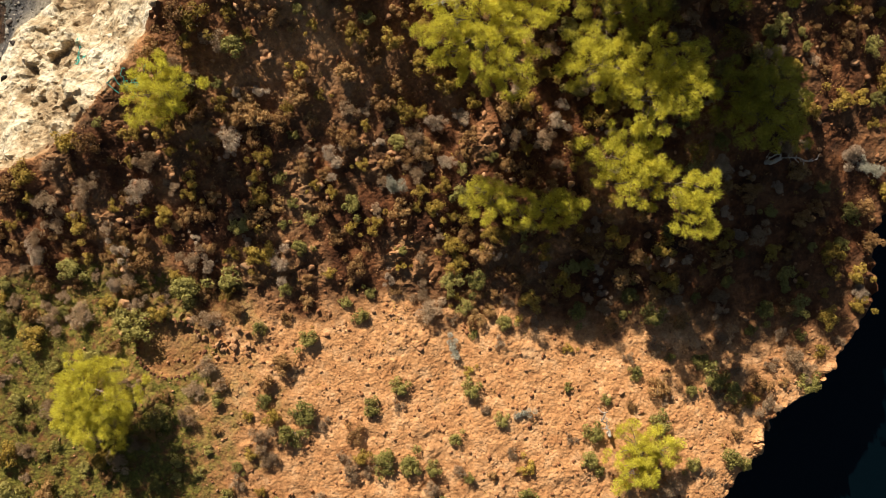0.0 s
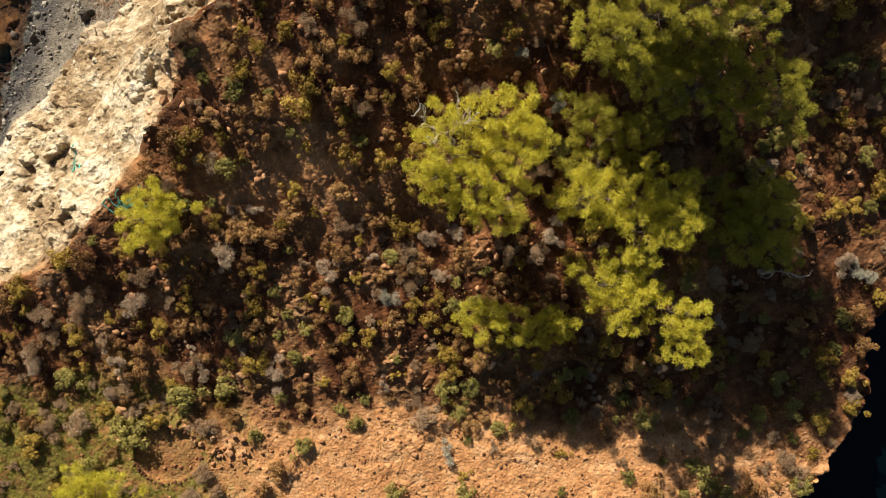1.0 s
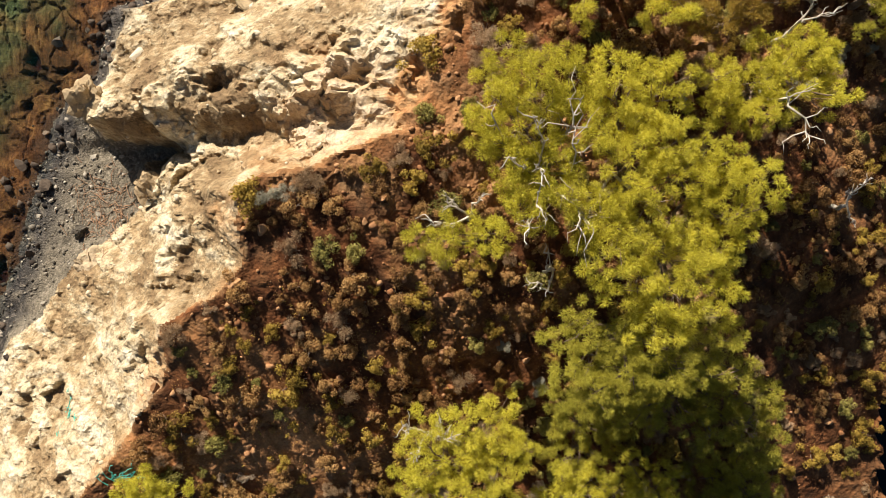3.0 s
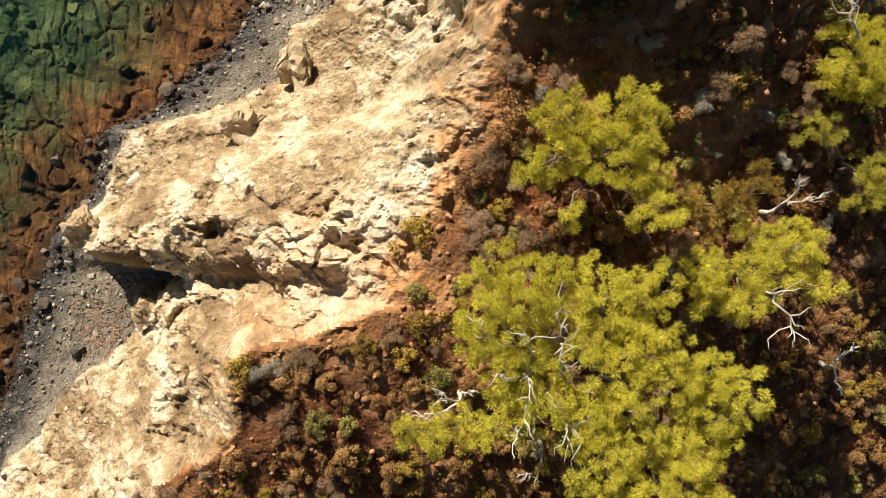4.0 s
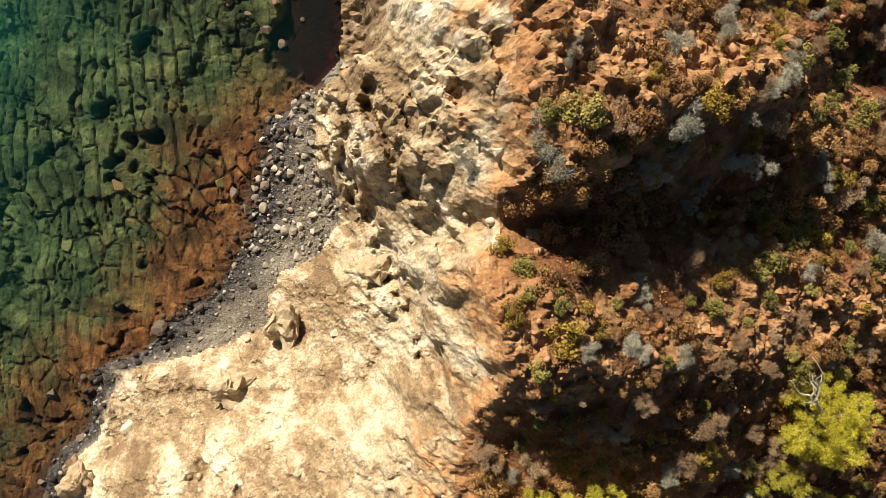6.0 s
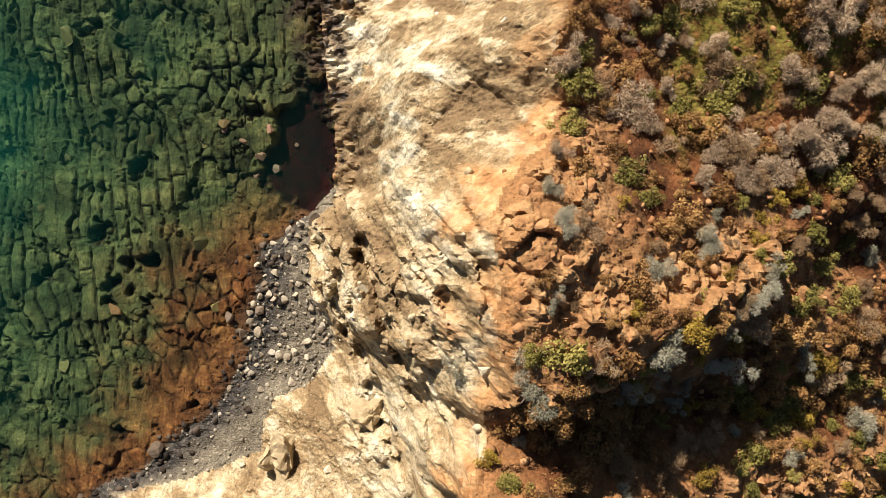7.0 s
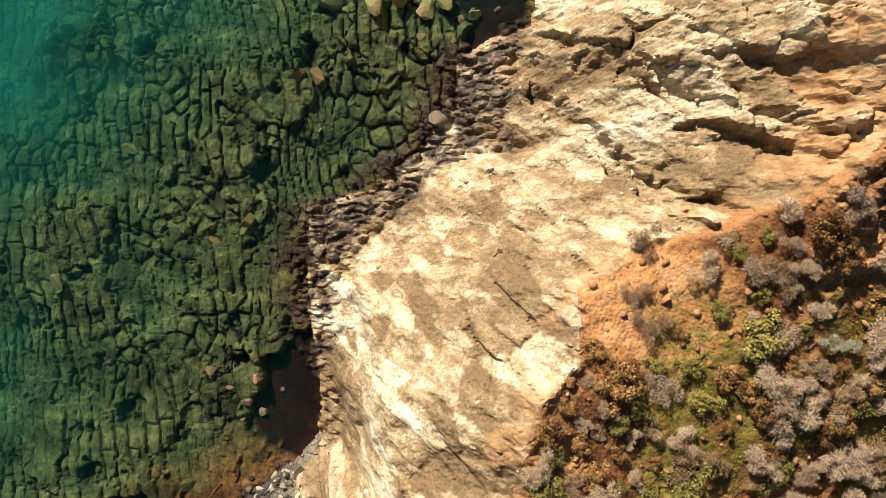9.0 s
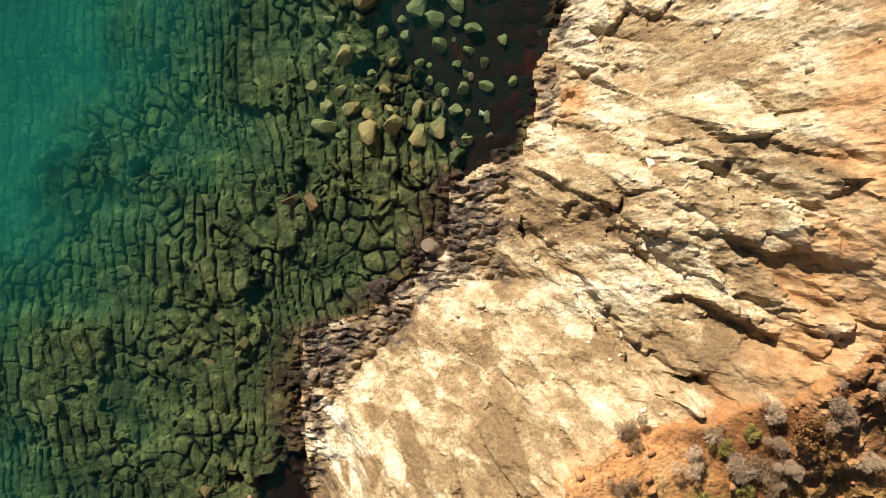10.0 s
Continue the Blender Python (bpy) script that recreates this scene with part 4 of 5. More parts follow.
LIVE, SHADED = "sunlit yellow-green pine with a tufted uneven crown on the slope", "dull green pine with a thin crown, needles darkened for the hillside's shade"
PINES = [
    ((1.6, 27.0), [(0.4, 30.3, 17.0, 0.83), (1.1, 29.6, 17.0, 0.92), (-0.2, 29.2, 17.0, 0.83), (0.7, 28.3, 17.0, 1.01), (-0.5, 28.1, 17.0, 0.64), (2.2, 30.0, 17.0, 0.92), (2.2, 28.5, 17.0, 0.83), (0.4, 27.0, 17.0, 0.83), (1.5, 26.9, 17.0, 1.01), (1.9, 25.8, 17.0, 0.92), (0.6, 25.7, 17.0, 0.73)], PINE, LIVE, 4),
    ((4.6, 26.4), [(3.8, 29.6, 17.2, 1.09), (3.3, 28.3, 17.2, 1.0), (4.5, 28.5, 17.2, 0.91), (5.4, 29.6, 17.2, 0.82), (4.2, 27.1, 17.2, 1.09), (5.4, 27.6, 17.2, 0.91), (6.4, 26.5, 17.2, 1.0), (4.9, 25.8, 17.2, 1.09), (3.1, 25.4, 17.2, 0.91), (3.7, 24.3, 17.2, 1.0)], PINE, LIVE, 1),
    ((6.2, 24.2), [(7.3, 27.1, 17.0, 0.83), (8.3, 26.3, 17.0, 0.83), (7.5, 25.6, 17.0, 0.92), (6.3, 24.9, 17.0, 0.92), (7.0, 24.1, 17.0, 0.92), (5.6, 23.9, 17.0, 1.01), (4.3, 23.0, 17.0, 0.92), (5.9, 22.6, 17.0, 0.92), (5.2, 21.7, 17.0, 0.83), (7.4, 22.8, 17.0, 0.73)], PINE, LIVE, 0),
    # this crown takes the darker, shaded needle copy as well
    ((5.0, 20.8), [(2.8, 21.4, 16.0, 0.86), (2.7, 20.2, 16.0, 0.86), (4.2, 21.2, 16.0, 0.77), (4.6, 20.0, 16.0, 0.96), (6.1, 20.2, 16.0, 0.96), (7.5, 21.0, 16.0, 0.86), (8.3, 20.1, 16.0, 0.77), (3.2, 19.2, 16.0, 0.77)], PINE_SHADED, LIVE, 0),
    ((9.8, 30.2), [(10.6, 31.2, 14.8, 1.01), (11.6, 31.4, 14.8, 0.71), (11.0, 30.2, 14.8, 0.91), (12.2, 29.8, 14.8, 0.57), (9.4, 30.2, 14.8, 0.91), (8.2, 29.4, 14.8, 0.81), (7.8, 30.4, 14.8, 0.71), (9.2, 29.0, 14.8, 0.71)], PINE, LIVE, 1),
    ((3.9, 34.2), [(2.3, 34.2, 16.2, 0.86), (3.2, 35.1, 16.2, 0.95), (4.4, 34.2, 16.2, 1.05), (5.1, 35.1, 16.2, 0.86), (5.3, 33.8, 16.2, 0.86), (5.7, 32.5, 16.2, 0.76), (1.5, 33.8, 16.2, 0.48), (2.7, 32.2, 16.2, 0.42), (2.5, 35.7, 16.2, 0.76), (4.7, 35.9, 16.2, 0.76)], PINE, LIVE, 0),
    ((-0.9, 15.4), [(-2.2, 16.0, 13.0, 1.29), (-0.5, 16.9, 13.0, 1.4), (0.5, 15.6, 13.0, 1.18), (-2.6, 14.7, 13.0, 1.07), (-1.1, 14.3, 13.0, 1.07), (-0.2, 13.7, 13.0, 0.86), (0.6, 16.7, 13.0, 0.86)], PINE, LIVE, 0),
    ((7.4, 18.4), [(5.1, 19.0, 13.5, 0.95), (6.1, 19.4, 13.5, 1.05), (5.7, 18.1, 13.5, 0.95), (7.4, 19.6, 13.5, 1.16), (8.6, 18.8, 13.5, 1.16), (7.2, 18.2, 13.5, 1.05), (9.9, 18.6, 13.5, 0.95), (10.1, 17.4, 13.5, 0.95), (8.5, 17.1, 13.5, 0.84)], PINE_SHADED, SHADED, 0),
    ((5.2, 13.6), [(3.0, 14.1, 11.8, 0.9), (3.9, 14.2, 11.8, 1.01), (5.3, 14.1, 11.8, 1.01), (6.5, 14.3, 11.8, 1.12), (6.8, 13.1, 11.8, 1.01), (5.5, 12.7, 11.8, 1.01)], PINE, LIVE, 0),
    ((4.0, 16.4), [(3.7, 17.0, 11.5, 1.02), (3.5, 15.6, 11.5, 1.02), (5.3, 16.7, 11.5, 1.02), (3.0, 17.7, 11.5, 0.68)], PINE_SHADED, SHADED, 0),
    ((11.2, 13.2), [(10.2, 13.8, 9.6, 1.1), (11.5, 14.3, 9.6, 1.1), (11.7, 13.1, 9.6, 1.34), (10.8, 12.6, 9.6, 0.97), (12.3, 11.9, 9.6, 0.73)], PINE_SHADED, SHADED, 0),
    ((5.8, 9.8), [(4.1, 10.6, 11.2, 0.92), (5.0, 11.1, 11.2, 0.92), (5.0, 9.6, 11.2, 1.03), (5.7, 10.2, 11.2, 0.8), (7.1, 9.1, 11.2, 0.92), (7.8, 9.3, 11.2, 0.69), (7.5, 8.0, 11.2, 0.8)], PINE, LIVE, 0),
    ((-0.6, 24.6), [(-0.4, 24.7, 15.3, 0.89), (-1.6, 24.6, 15.3, 0.79), (-2.6, 24.5, 15.3, 0.55)], PINE, LIVE, 0),
    ((-0.6, 8.8), [(-0.6, 8.6, 9.4, 0.86), (-1.2, 9.3, 9.4, 0.54), (0.0, 9.0, 9.4, 0.61)], PINE, "small yellowish pine sapling among the shrubs", 0),
    ((2.0, 8.5), [(2.0, 8.6, 9.0, 0.7), (1.2, 8.1, 9.0, 0.5), (2.9, 8.5, 9.0, 0.5)], PINE, "small yellowish pine sapling among the shrubs", 0),
    ((-14.8, 13.3), [(-15.3, 12.9, 10.6, 1.06), (-14.3, 13.3, 10.6, 0.94), (-14.7, 13.8, 10.6, 0.71)], PINE, "small bright pine at the edge of the pale cliff", 0),
    ((-18.4, -0.6), [(-19.1, 0.4, 8.6, 1.13), (-18.2, 0.2, 8.6, 1.26), (-19.3, -1.1, 8.6, 1.0), (-18.6, -1.6, 8.6, 1.13), (-17.1, -0.3, 8.6, 0.88), (-17.7, -1.3, 8.6, 0.88)], PINE, "bright young pine standing in short grass", 0),
    ((6.8, -3.0), [(6.4, -2.6, 7.4, 0.99), (7.1, -3.4, 7.4, 1.05), (6.1, -3.7, 7.4, 0.78), (7.6, -2.6, 7.4, 0.78)], PINE, "thin young pine on the bare orange flat", 0),
    ((14.4, 38.2), [(14.3, 38.1, 13.4, 1.08), (13.8, 39.1, 13.4, 0.76), (15.1, 38.7, 13.4, 1.08), (14.9, 37.4, 13.4, 0.86), (13.0, 37.7, 13.4, 0.54)], PINE, LIVE, 1),
    ((15.0, 34.2), [(13.1, 35.7, 12.6, 0.67), (15.3, 33.3, 12.6, 0.78), (15.8, 34.0, 12.6, 0.78)], PINE_SHADED, SHADED, 0),
    ((8.6, 32.6), [(9.0, 33.0, 14.6, 0.71), (8.0, 32.2, 14.6, 0.78), (10.0, 33.6, 14.6, 0.61), (7.2, 32.8, 14.6, 0.61)], YELLOW, "yellowing dry pine beside a bare one", 0),
]
for k, (foot, lobes, mat, text, bare) in enumerate(PINES):
    pine(foot, lobes, 100 + k, mat, text, bare)


def dead_tree(base, height, arms, seed, label):
    """A bleached snag: a short bare trunk and forked limbs that reach out along the given bearings."""
    r = np.random.default_rng(seed)
    x, y = base
    root = new("dead_tree")
    root.location = (x, y, float(ground_at(x, y)) - 0.1)
    fork = np.array((0, 0, height * 0.55))
    part("trunk", *tube(bent((0, 0, -0.3), fork, r, 0.1, 6), np.linspace(0.12, 0.075, 6), 7), DEADWOOD, root, smooth=True)
    for bearing, reach in arms:
        a = radians(bearing)
        end = fork + (reach * math.cos(a), reach * math.sin(a), height * 0.45)
        pts = bent(fork, end, r, 0.22, 8)
        pieces = [tube(pts, np.linspace(0.05, 0.014, 8), 6)]
        for k in range(2, 8):
            for _ in range(2):
                tip = pts[k] + r.normal(size=3) * (0.4, 0.4, 0.2) * reach * 0.4 + (end - fork) * 0.15
                sub = bent(pts[k], tip, r, 0.25, 5)
                pieces.append(tube(sub, np.linspace(0.026, 0.007, 5), 5))
        part("bare_limb", *joined(pieces), DEADWOOD, root, smooth=True)
    return tagged(root, label, "dead tree", "bare trees")


SNAG = "bleached dead tree with bare forked limbs among the pines"
dead_tree((-2.3, 16.6), 3.6, [(70, 1.0), (150, 1.3), (230, 0.9), (20, 0.9)], 301, SNAG)
dead_tree((-0.9, 25.4), 3.0, [(60, 0.8), (190, 1.4), (150, 1.0)], 302, SNAG)
dead_tree((1.5, 26.9), 5.0, [(60, 1.4), (110, 1.6), (250, 1.3), (170, 1.2)], 303, SNAG)
dead_tree((2.2, 23.4), 3.6, [(200, 1.1), (130, 0.9)], 305, SNAG)
dead_tree((11.4, 32.6), 2.4, [(20, 1.2), (70, 1.0)], 304, SNAG)
dead_tree((15.0, 26.0), 2.2, [(80, 1.0), (140, 0.8), (250, 0.8)], 306, "small dry leafless tree on the shaded slope")
dead_tree((12.6, 11.0), 2.0, [(180, 0.9), (350, 1.0)], 307, "small dry leafless tree on the shaded slope")
dead_tree((5.4, -2.2), 1.0, [(110, 1.3)], 308, "bleached fallen-looking bare stem on the orange flat")

# ---- shrubs ----
SHRUBS = {
    "olive": [shrub("olive_shrub", "olive", 400 + k, "dark olive-green rounded shrub on stony earth") for k in range(3)],
    "grey": [shrub("grey_shrub", "grey", 410 + k, "grey-brown twiggy cushion shrub, nearly leafless") for k in range(3)],
    "brown": [shrub("brown_shrub", "brown", 420 + k, "dry brown low shrub on red-brown earth") for k in range(3)],
    "yellow": [shrub("mustard_shrub", "yellow", 430 + k, "mustard-yellow leafy low shrub on the slope") for k in range(3)],
    "dry": [shrub("dry_shrub", "brown", 460 + k, "dry reddish-brown cushion shrub near the pines") for k in range(3)],
    "heath": [shrub("heath_shrub", "heath", 450 + k, "grey leafless heath shrub on mossy ground") for k in range(3)],
    "silver": [shrub("silver_shrub", "silver", 440 + k, "pale silver-leaved shrub standing out among dark ones") for k in range(2)],
}
PLOTS = (("south flat", -99, 4.5), ("south slope", 4.5, 16), ("upper slope", 16, 30), ("gully", 30, 55), ("north slope", 55, 120))
MIX = {"south flat": ("olive", "olive", "olive", "grey", "grey", "brown", "yellow"),
       "south slope": ("brown", "brown", "yellow", "yellow", "olive", "grey", "heath"),
       "upper slope": ("dry", "dry", "dry", "yellow", "yellow", "olive", "grey", "brown"),
       "gully": ("brown", "olive", "grey", "dry", "silver", "yellow", "olive", "dry", "grey", "brown"),
       "north slope": ("heath", "heath", "heath", "olive", "olive", "grey", "heath", "brown", "brown")}


def scrub_density(x, y):
    if field_at(inland, x, y) < 0.85 or field_at(DROP, x, y) > -0.6 or math.hypot((x + 15.75) / 1.9, (y - 1.65) / 1.7) < 1:
        return 0.0
    patch = float(fbm(np.array([x * 0.28]), np.array([y * 0.28]), 3, 111)[0])
    if y < 3.1:
        return 0.30 if x + 0.6 * y < -13 else (0.07 if x < 11 else 0.25)
    near = field_at(U, x, y) - field_at(L, x, y)
    d = 0.95 if patch > -0.16 else 0.32
    if near < 2.0 and 13 < y < 56:
        d *= 0.35
    if 39 < y < 50 and x > 1.5:
        d = 0.95
    if field_at(outcrop, x, y) > 0.6:
        d *= 0.75
    if y > 56:
        d *= 0.72
    if y > 68.5:
        d *= 0.3
    if math.hypot((x - 8.6) / 1.4, y - 65.3) < 2.2 or math.hypot((x + 9) / 4, (y - 14.6) / 1.1) < 1:
        d *= 0.12
    if x > 11 and y < 14:
        d *= 0.25
    return d


first_used = set()


def plant(kind, x, y, size, tall, plot, r):
    ob = SHRUBS[kind][r.integers(0, len(SHRUBS[kind]))]
    m = Matrix.LocRotScale((x, y, float(ground_at(x, y)) - 0.03), Euler((r.normal() * 0.08, r.normal() * 0.08, r.uniform(0, 6.28))), (size, size * r.uniform(0.85, 1.15), size * tall))
    if ob.name not in first_used:
        first_used.add(ob.name)
        ob.matrix_basis = m
    else:
        c = copy_thing(ob, Matrix.Identity(4))
        c.matrix_basis = m
        ob = c
    tagged(ob, group=f"{kind} shrubs of the {plot}")


def plot_of(y):
    return next(name for name, a, b in PLOTS if a <= y < b)


# shrubs that stand out, set one by one: kind, easting, northing, width
MARKED = [("silver", -4.9, 9.5, 1.2), ("silver", 17.9, 10.8, 1.2), ("silver", 5.8, 48.1, 1.3), ("silver", 7.4, 48.7, 0.9), ("silver", -8.6, 26.2, 1.2), ("yellow", -9.6, 26.2, 1.5),
          ("yellow", -2.8, 31.7, 1.5), ("grey", -0.4, 32.2, 1.5), ("grey", -0.6, 31.3, 1.2), ("brown", 1.0, 36.4, 1.6), ("grey", 0.3, 34.4, 1.4), ("silver", 7.0, 52.0, 1.2), ("silver", 0.3, 48.1, 1.0),
          ("yellow", 3.4, 42.5, 1.4), ("silver", 4.0, 42.0, 0.9), ("olive", 2.0, 44.6, 1.1), ("yellow", 1.3, 45.4, 0.9), ("silver", 5.7, 38.3, 1.0), ("silver", -2.2, 1.8, 0.9), ("silver", 1.2, -1.2, 0.8),
          ("grey", -3.7, 4.7, 1.0), ("olive", -9.1, 2.3, 1.2), ("olive", -9.3, -1.2, 1.5), ("olive", -10.0, -2.4, 1.4), ("olive", -5.5, -3.6, 1.5), ("olive", -4.2, -3.8, 1.3), ("olive", -6.0, -1.0, 1.1),
          ("brown", -10.4, 1.0, 1.2), ("olive", 4.6, -2.2, 1.2), ("olive", 8.0, -1.8, 1.3), ("olive", 10.4, 0.6, 1.5), ("grey", -13.8, 0.9, 1.1), ("grey", -14.6, -0.2, 1.0), ("olive", -15.0, 4.6, 1.8), ("olive", -17.4, 2.9, 1.7),
          ("grey", -20.6, 7.8, 1.1), ("grey", -17.6, 5.3, 1.1), ("grey", -14.4, 6.2, 1.2), ("olive", -6.6, 24.2, 1.2), ("yellow", -3.0, 22.2, 1.2), ("yellow", -4.6, 27.2, 1.1), ("yellow", -10.9, 19.1, 1.0), ("yellow", -13.5, 16.2, 1.4),
          ("brown", -7.1, 14.3, 1.2), ("silver", 2.3, 18.2, 1.0), ("silver", 0.6, 20.0, 0.8), ("grey", 8.4, 67.6, 1.4), ("grey", 8.0, 65.9, 1.0), ("grey", 9.9, 59.2, 1.9), ("olive", 10.4, 61.7, 1.3), ("heath", 13.7, 60.4, 1.9),
          ("heath", 14.6, 61.1, 1.9), ("silver", 15.8, 63.9, 1.1), ("olive", 12.8, 64.2, 1.9), ("heath", 12.2, 66.7, 1.7), ("heath", 13.0, 62.6, 1.8), ("olive", 8.0, 61.2, 1.2), ("heath", 11.0, 56.8, 1.8), ("heath", 14.4, 57.6, 1.9),
          ("heath", 16.4, 59.2, 1.8), ("brown", 16.2, 56.4, 1.7)]
r_shrub = np.random.default_rng(51)
for kind, x, y, w in MARKED:
    plant(kind, x, y, w, r_shrub.uniform(0.7, 0.95), plot_of(y), r_shrub)
spots = [(x, y) for _, x, y, _ in MARKED]
for x, y in scatter(20000, -24, 22, -10, 74, scrub_density, 0.72, r_shrub, spots):
    plot = plot_of(y)
    kind = MIX[plot][r_shrub.integers(0, len(MIX[plot]))]
    size = (0.55 + 0.8 * r_shrub.random() ** 1.7) * (1.3 if plot == "north slope" or 44 < y < 50 else 1.0)
    plant(kind, x, y, size, r_shrub.uniform(0.75, 1.1), plot, r_shrub)


def tufts_of(name, n, x0, x1, y0, y1, density, material, label, category, r, size, blade=False, per=7):
    """Low growth that nobody could count, as one object."""
    x, y = r.uniform(x0, x1, n), r.uniform(y0, y1, n)
    keep = np.array([r.random() < density(a, b) for a, b in zip(x, y)])
    x, y = np.repeat(x[keep], per), np.repeat(y[keep], per)
    c = np.stack([x + r.normal(size=len(x)) * size * 0.9, y + r.normal(size=len(x)) * size * 0.9, np.zeros(len(x))], 1)
    c[:, 2] = ground_at(c[:, 0], c[:, 1]) + (0.0 if blade else 1.0) * r.uniform(0.0, size * 0.8, len(c))
    if blade:
        v, f = blades(c, unit(r.normal(size=c.shape) * 0.6 + (0, 0, 1)), r.uniform(0.06, 0.16, len(c)), r.uniform(0.012, 0.025, len(c)), r)
    else:
        v, f = leaves(c, r.uniform(0.4, 0.9, len(c)) * size, r, np.array((0.0, 0.3, 0.8)))
    ob = part(name, v, f, material)
    return tagged(ob, label, category, kind="stuff")


r_low = np.random.default_rng(61)
tufts_of("low_scrub", 6500, -23, 20, 3, 69, lambda x, y: 0.75 * scrub_density(x, y), BROWN, "sparse dry brown undergrowth between the shrubs", "undergrowth", r_low, 0.13)
tufts_of("low_herbs", 5500, -23, 20, -9, 69, lambda x, y: 0.6 * scrub_density(x, y), YELLOW, "small yellow-brown herbs on the stony slope", "herbs", r_low, 0.10)
tufts_of("grass", 26000, -24, 20, -9, 69, lambda x, y: 0.6 * float(field_at(MOSS, x, y)) * float(field_at(inland, x, y) > 0.7), GRASS, "short green grass in moist hollows", "grass", r_low, 0.16, True, 6)

# ---- stones ----
ico_bm = bmesh.new()
bmesh.ops.create_icosphere(ico_bm, subdivisions=1, radius=0.5)
ICO_V = np.array([v.co[:] for v in ico_bm.verts])
ICO_F = np.array([[v.index for v in f.verts] for f in ico_bm.faces])
ico_bm.free()


def pebbles(name, n, x0, x1, y0, y1, density, material, label, r, lo=0.06, hi=0.3, power=3.0):
    """Small loose stones that nobody could count, as one object."""
    x, y = r.uniform(x0, x1, n), r.uniform(y0, y1, n)
    keep = np.array([r.random() < density(a, b) for a, b in zip(x, y)])
    x, y = x[keep], y[keep]
    n = len(x)
    size = lo + (hi - lo) * r.random(n) ** power
    v = ICO_V[None] * (1 + 0.28 * r.normal(size=(n, 12, 1))).clip(0.5, 1.5)
    v = v * (size[:, None] * r.uniform(0.7, 1.3, (n, 3)) * (1, 1, 0.75))[:, None, :]
    a = r.uniform(0, 6.28, n)
    c, s = np.cos(a)[:, None], np.sin(a)[:, None]
    v = np.stack([v[..., 0] * c - v[..., 1] * s, v[..., 0] * s + v[..., 1] * c, v[..., 2]], -1)
    v = v + np.stack([x, y, ground_at(x, y) + size * 0.12], 1)[:, None]
    f = (ICO_F[None] + 12 * np.arange(n)[:, None, None]).reshape(-1, 3)
    ob = part(name, v.reshape(-1, 3), f, material)
    return tagged(ob, label, "stones", kind="stuff")


r_stone = np.random.default_rng(71)
on = lambda field, x, y: float(field_at(field, x, y))
pebbles("beach_stones", 34000, -30, 4, 10, 76, lambda x, y: (on(is_beach, x, y) > 0.5) * (0.9 if 44 < y < 56 else 0.6), PEBBLE, "loose grey rounded stones on the beach", r_stone, 0.05, 0.28, 4)
pebbles("wet_stones", 14000, -30, 6, 10, 84, lambda x, y: 0.9 * (1 - on(pool, x, y)) * (1.0 if y < 54 else 0.3) * math.exp(-(on(U, x, y) - on(S, x, y) - 0.3) ** 2 / 1.6), WETSTONE, "dark wet stones along the waterline", r_stone, 0.08, 0.5, 3)
pebbles("earth_stones", 9000, -24, 18, -10, 6, lambda x, y: 0.15 + 0.65 * on(DRY_LIT, x, y), REDSTONE, "small rust-orange stones on the bare flat", r_stone, 0.04, 0.20, 4)
pebbles("slope_stones", 16000, -22, 20, 5, 70, lambda x, y: 0.5 * (on(inland, x, y) > 0.5) * (1 - 0.75 * on(bare_shaded_east, x, y)), REDSTONE, "small rusty stones between the shrubs", r_stone, 0.05, 0.36, 4)
pebbles("scree", 14000, -24, 18, 12, 90, lambda x, y: 0.2 * (on(face, x, y) > 0.4) * (1 - 0.8 * on(smooth_slab, x, y)), CLIFFSTONE, "pale broken rock chips on the cliff face", r_stone, 0.06, 0.40, 4)


def boulders(name, n, box, density, material, label, group, seed, lo, hi, gap, flat=0.7, sink=0.12):
    """Single larger stones, each its own object on one of four meshes."""
    r = np.random.default_rng(seed)
    meshes = [stone_mesh(name, seed + k, material, flat) for k in range(4)]
    for x, y in scatter(n, *box, density, gap, r):
        size = lo + (hi - lo) * r.random() ** 2.2
        ob = new(name, meshes[r.integers(0, 4)])
        ob.matrix_basis = Matrix.LocRotScale((x, y, float(ground_at(x, y)) + size * sink), Euler((r.normal() * 0.25, r.normal() * 0.25, r.uniform(0, 6.28))), (size * r.uniform(0.8, 1.3), size, size * r.uniform(0.8, 1.1)))
        tagged(ob, label, "rock", group)


boulders("beach_rock", 700, (-28, 3, 14, 74), lambda x, y: (on(is_beach, x, y) > 0.5) * 0.8, PEBBLE, "grey rounded rock lying on the gravel beach", "rocks on the beach", 500, 0.25, 0.7, 0.9)
boulders("pale_beach_rock", 2200, (-16, -5, 43, 54), lambda x, y: (on(is_beach, x, y) > 0.5) * 0.7, BEACHSTONE, "pale rounded stone strewn over the narrow beach", "pale stones on the beach", 505, 0.2, 0.75, 0.42)
boulders("wet_rock", 2200, (-28, 8, 20, 88), lambda x, y: (0.8 if y < 54 else 0.22) * (1 - on(pool, x, y)) * math.exp(-(on(U, x, y) - on(S, x, y) - 0.2) ** 2 / 1.2), WETSTONE, "black wet rock at the waterline", "rocks at the waterline", 510, 0.5, 1.3, 0.75, 0.6)
boulders("cliff_rock", 1100, (-22, 17, 14, 88), lambda x, y: (on(face, x, y) > 0.6) * 0.16 * (1 - 0.85 * on(smooth_slab, x, y)), CLIFFSTONE, "pale angular rock on the cliff face", "rocks on the cliff", 520, 0.35, 1.1, 1.3, 0.6, 0.0)
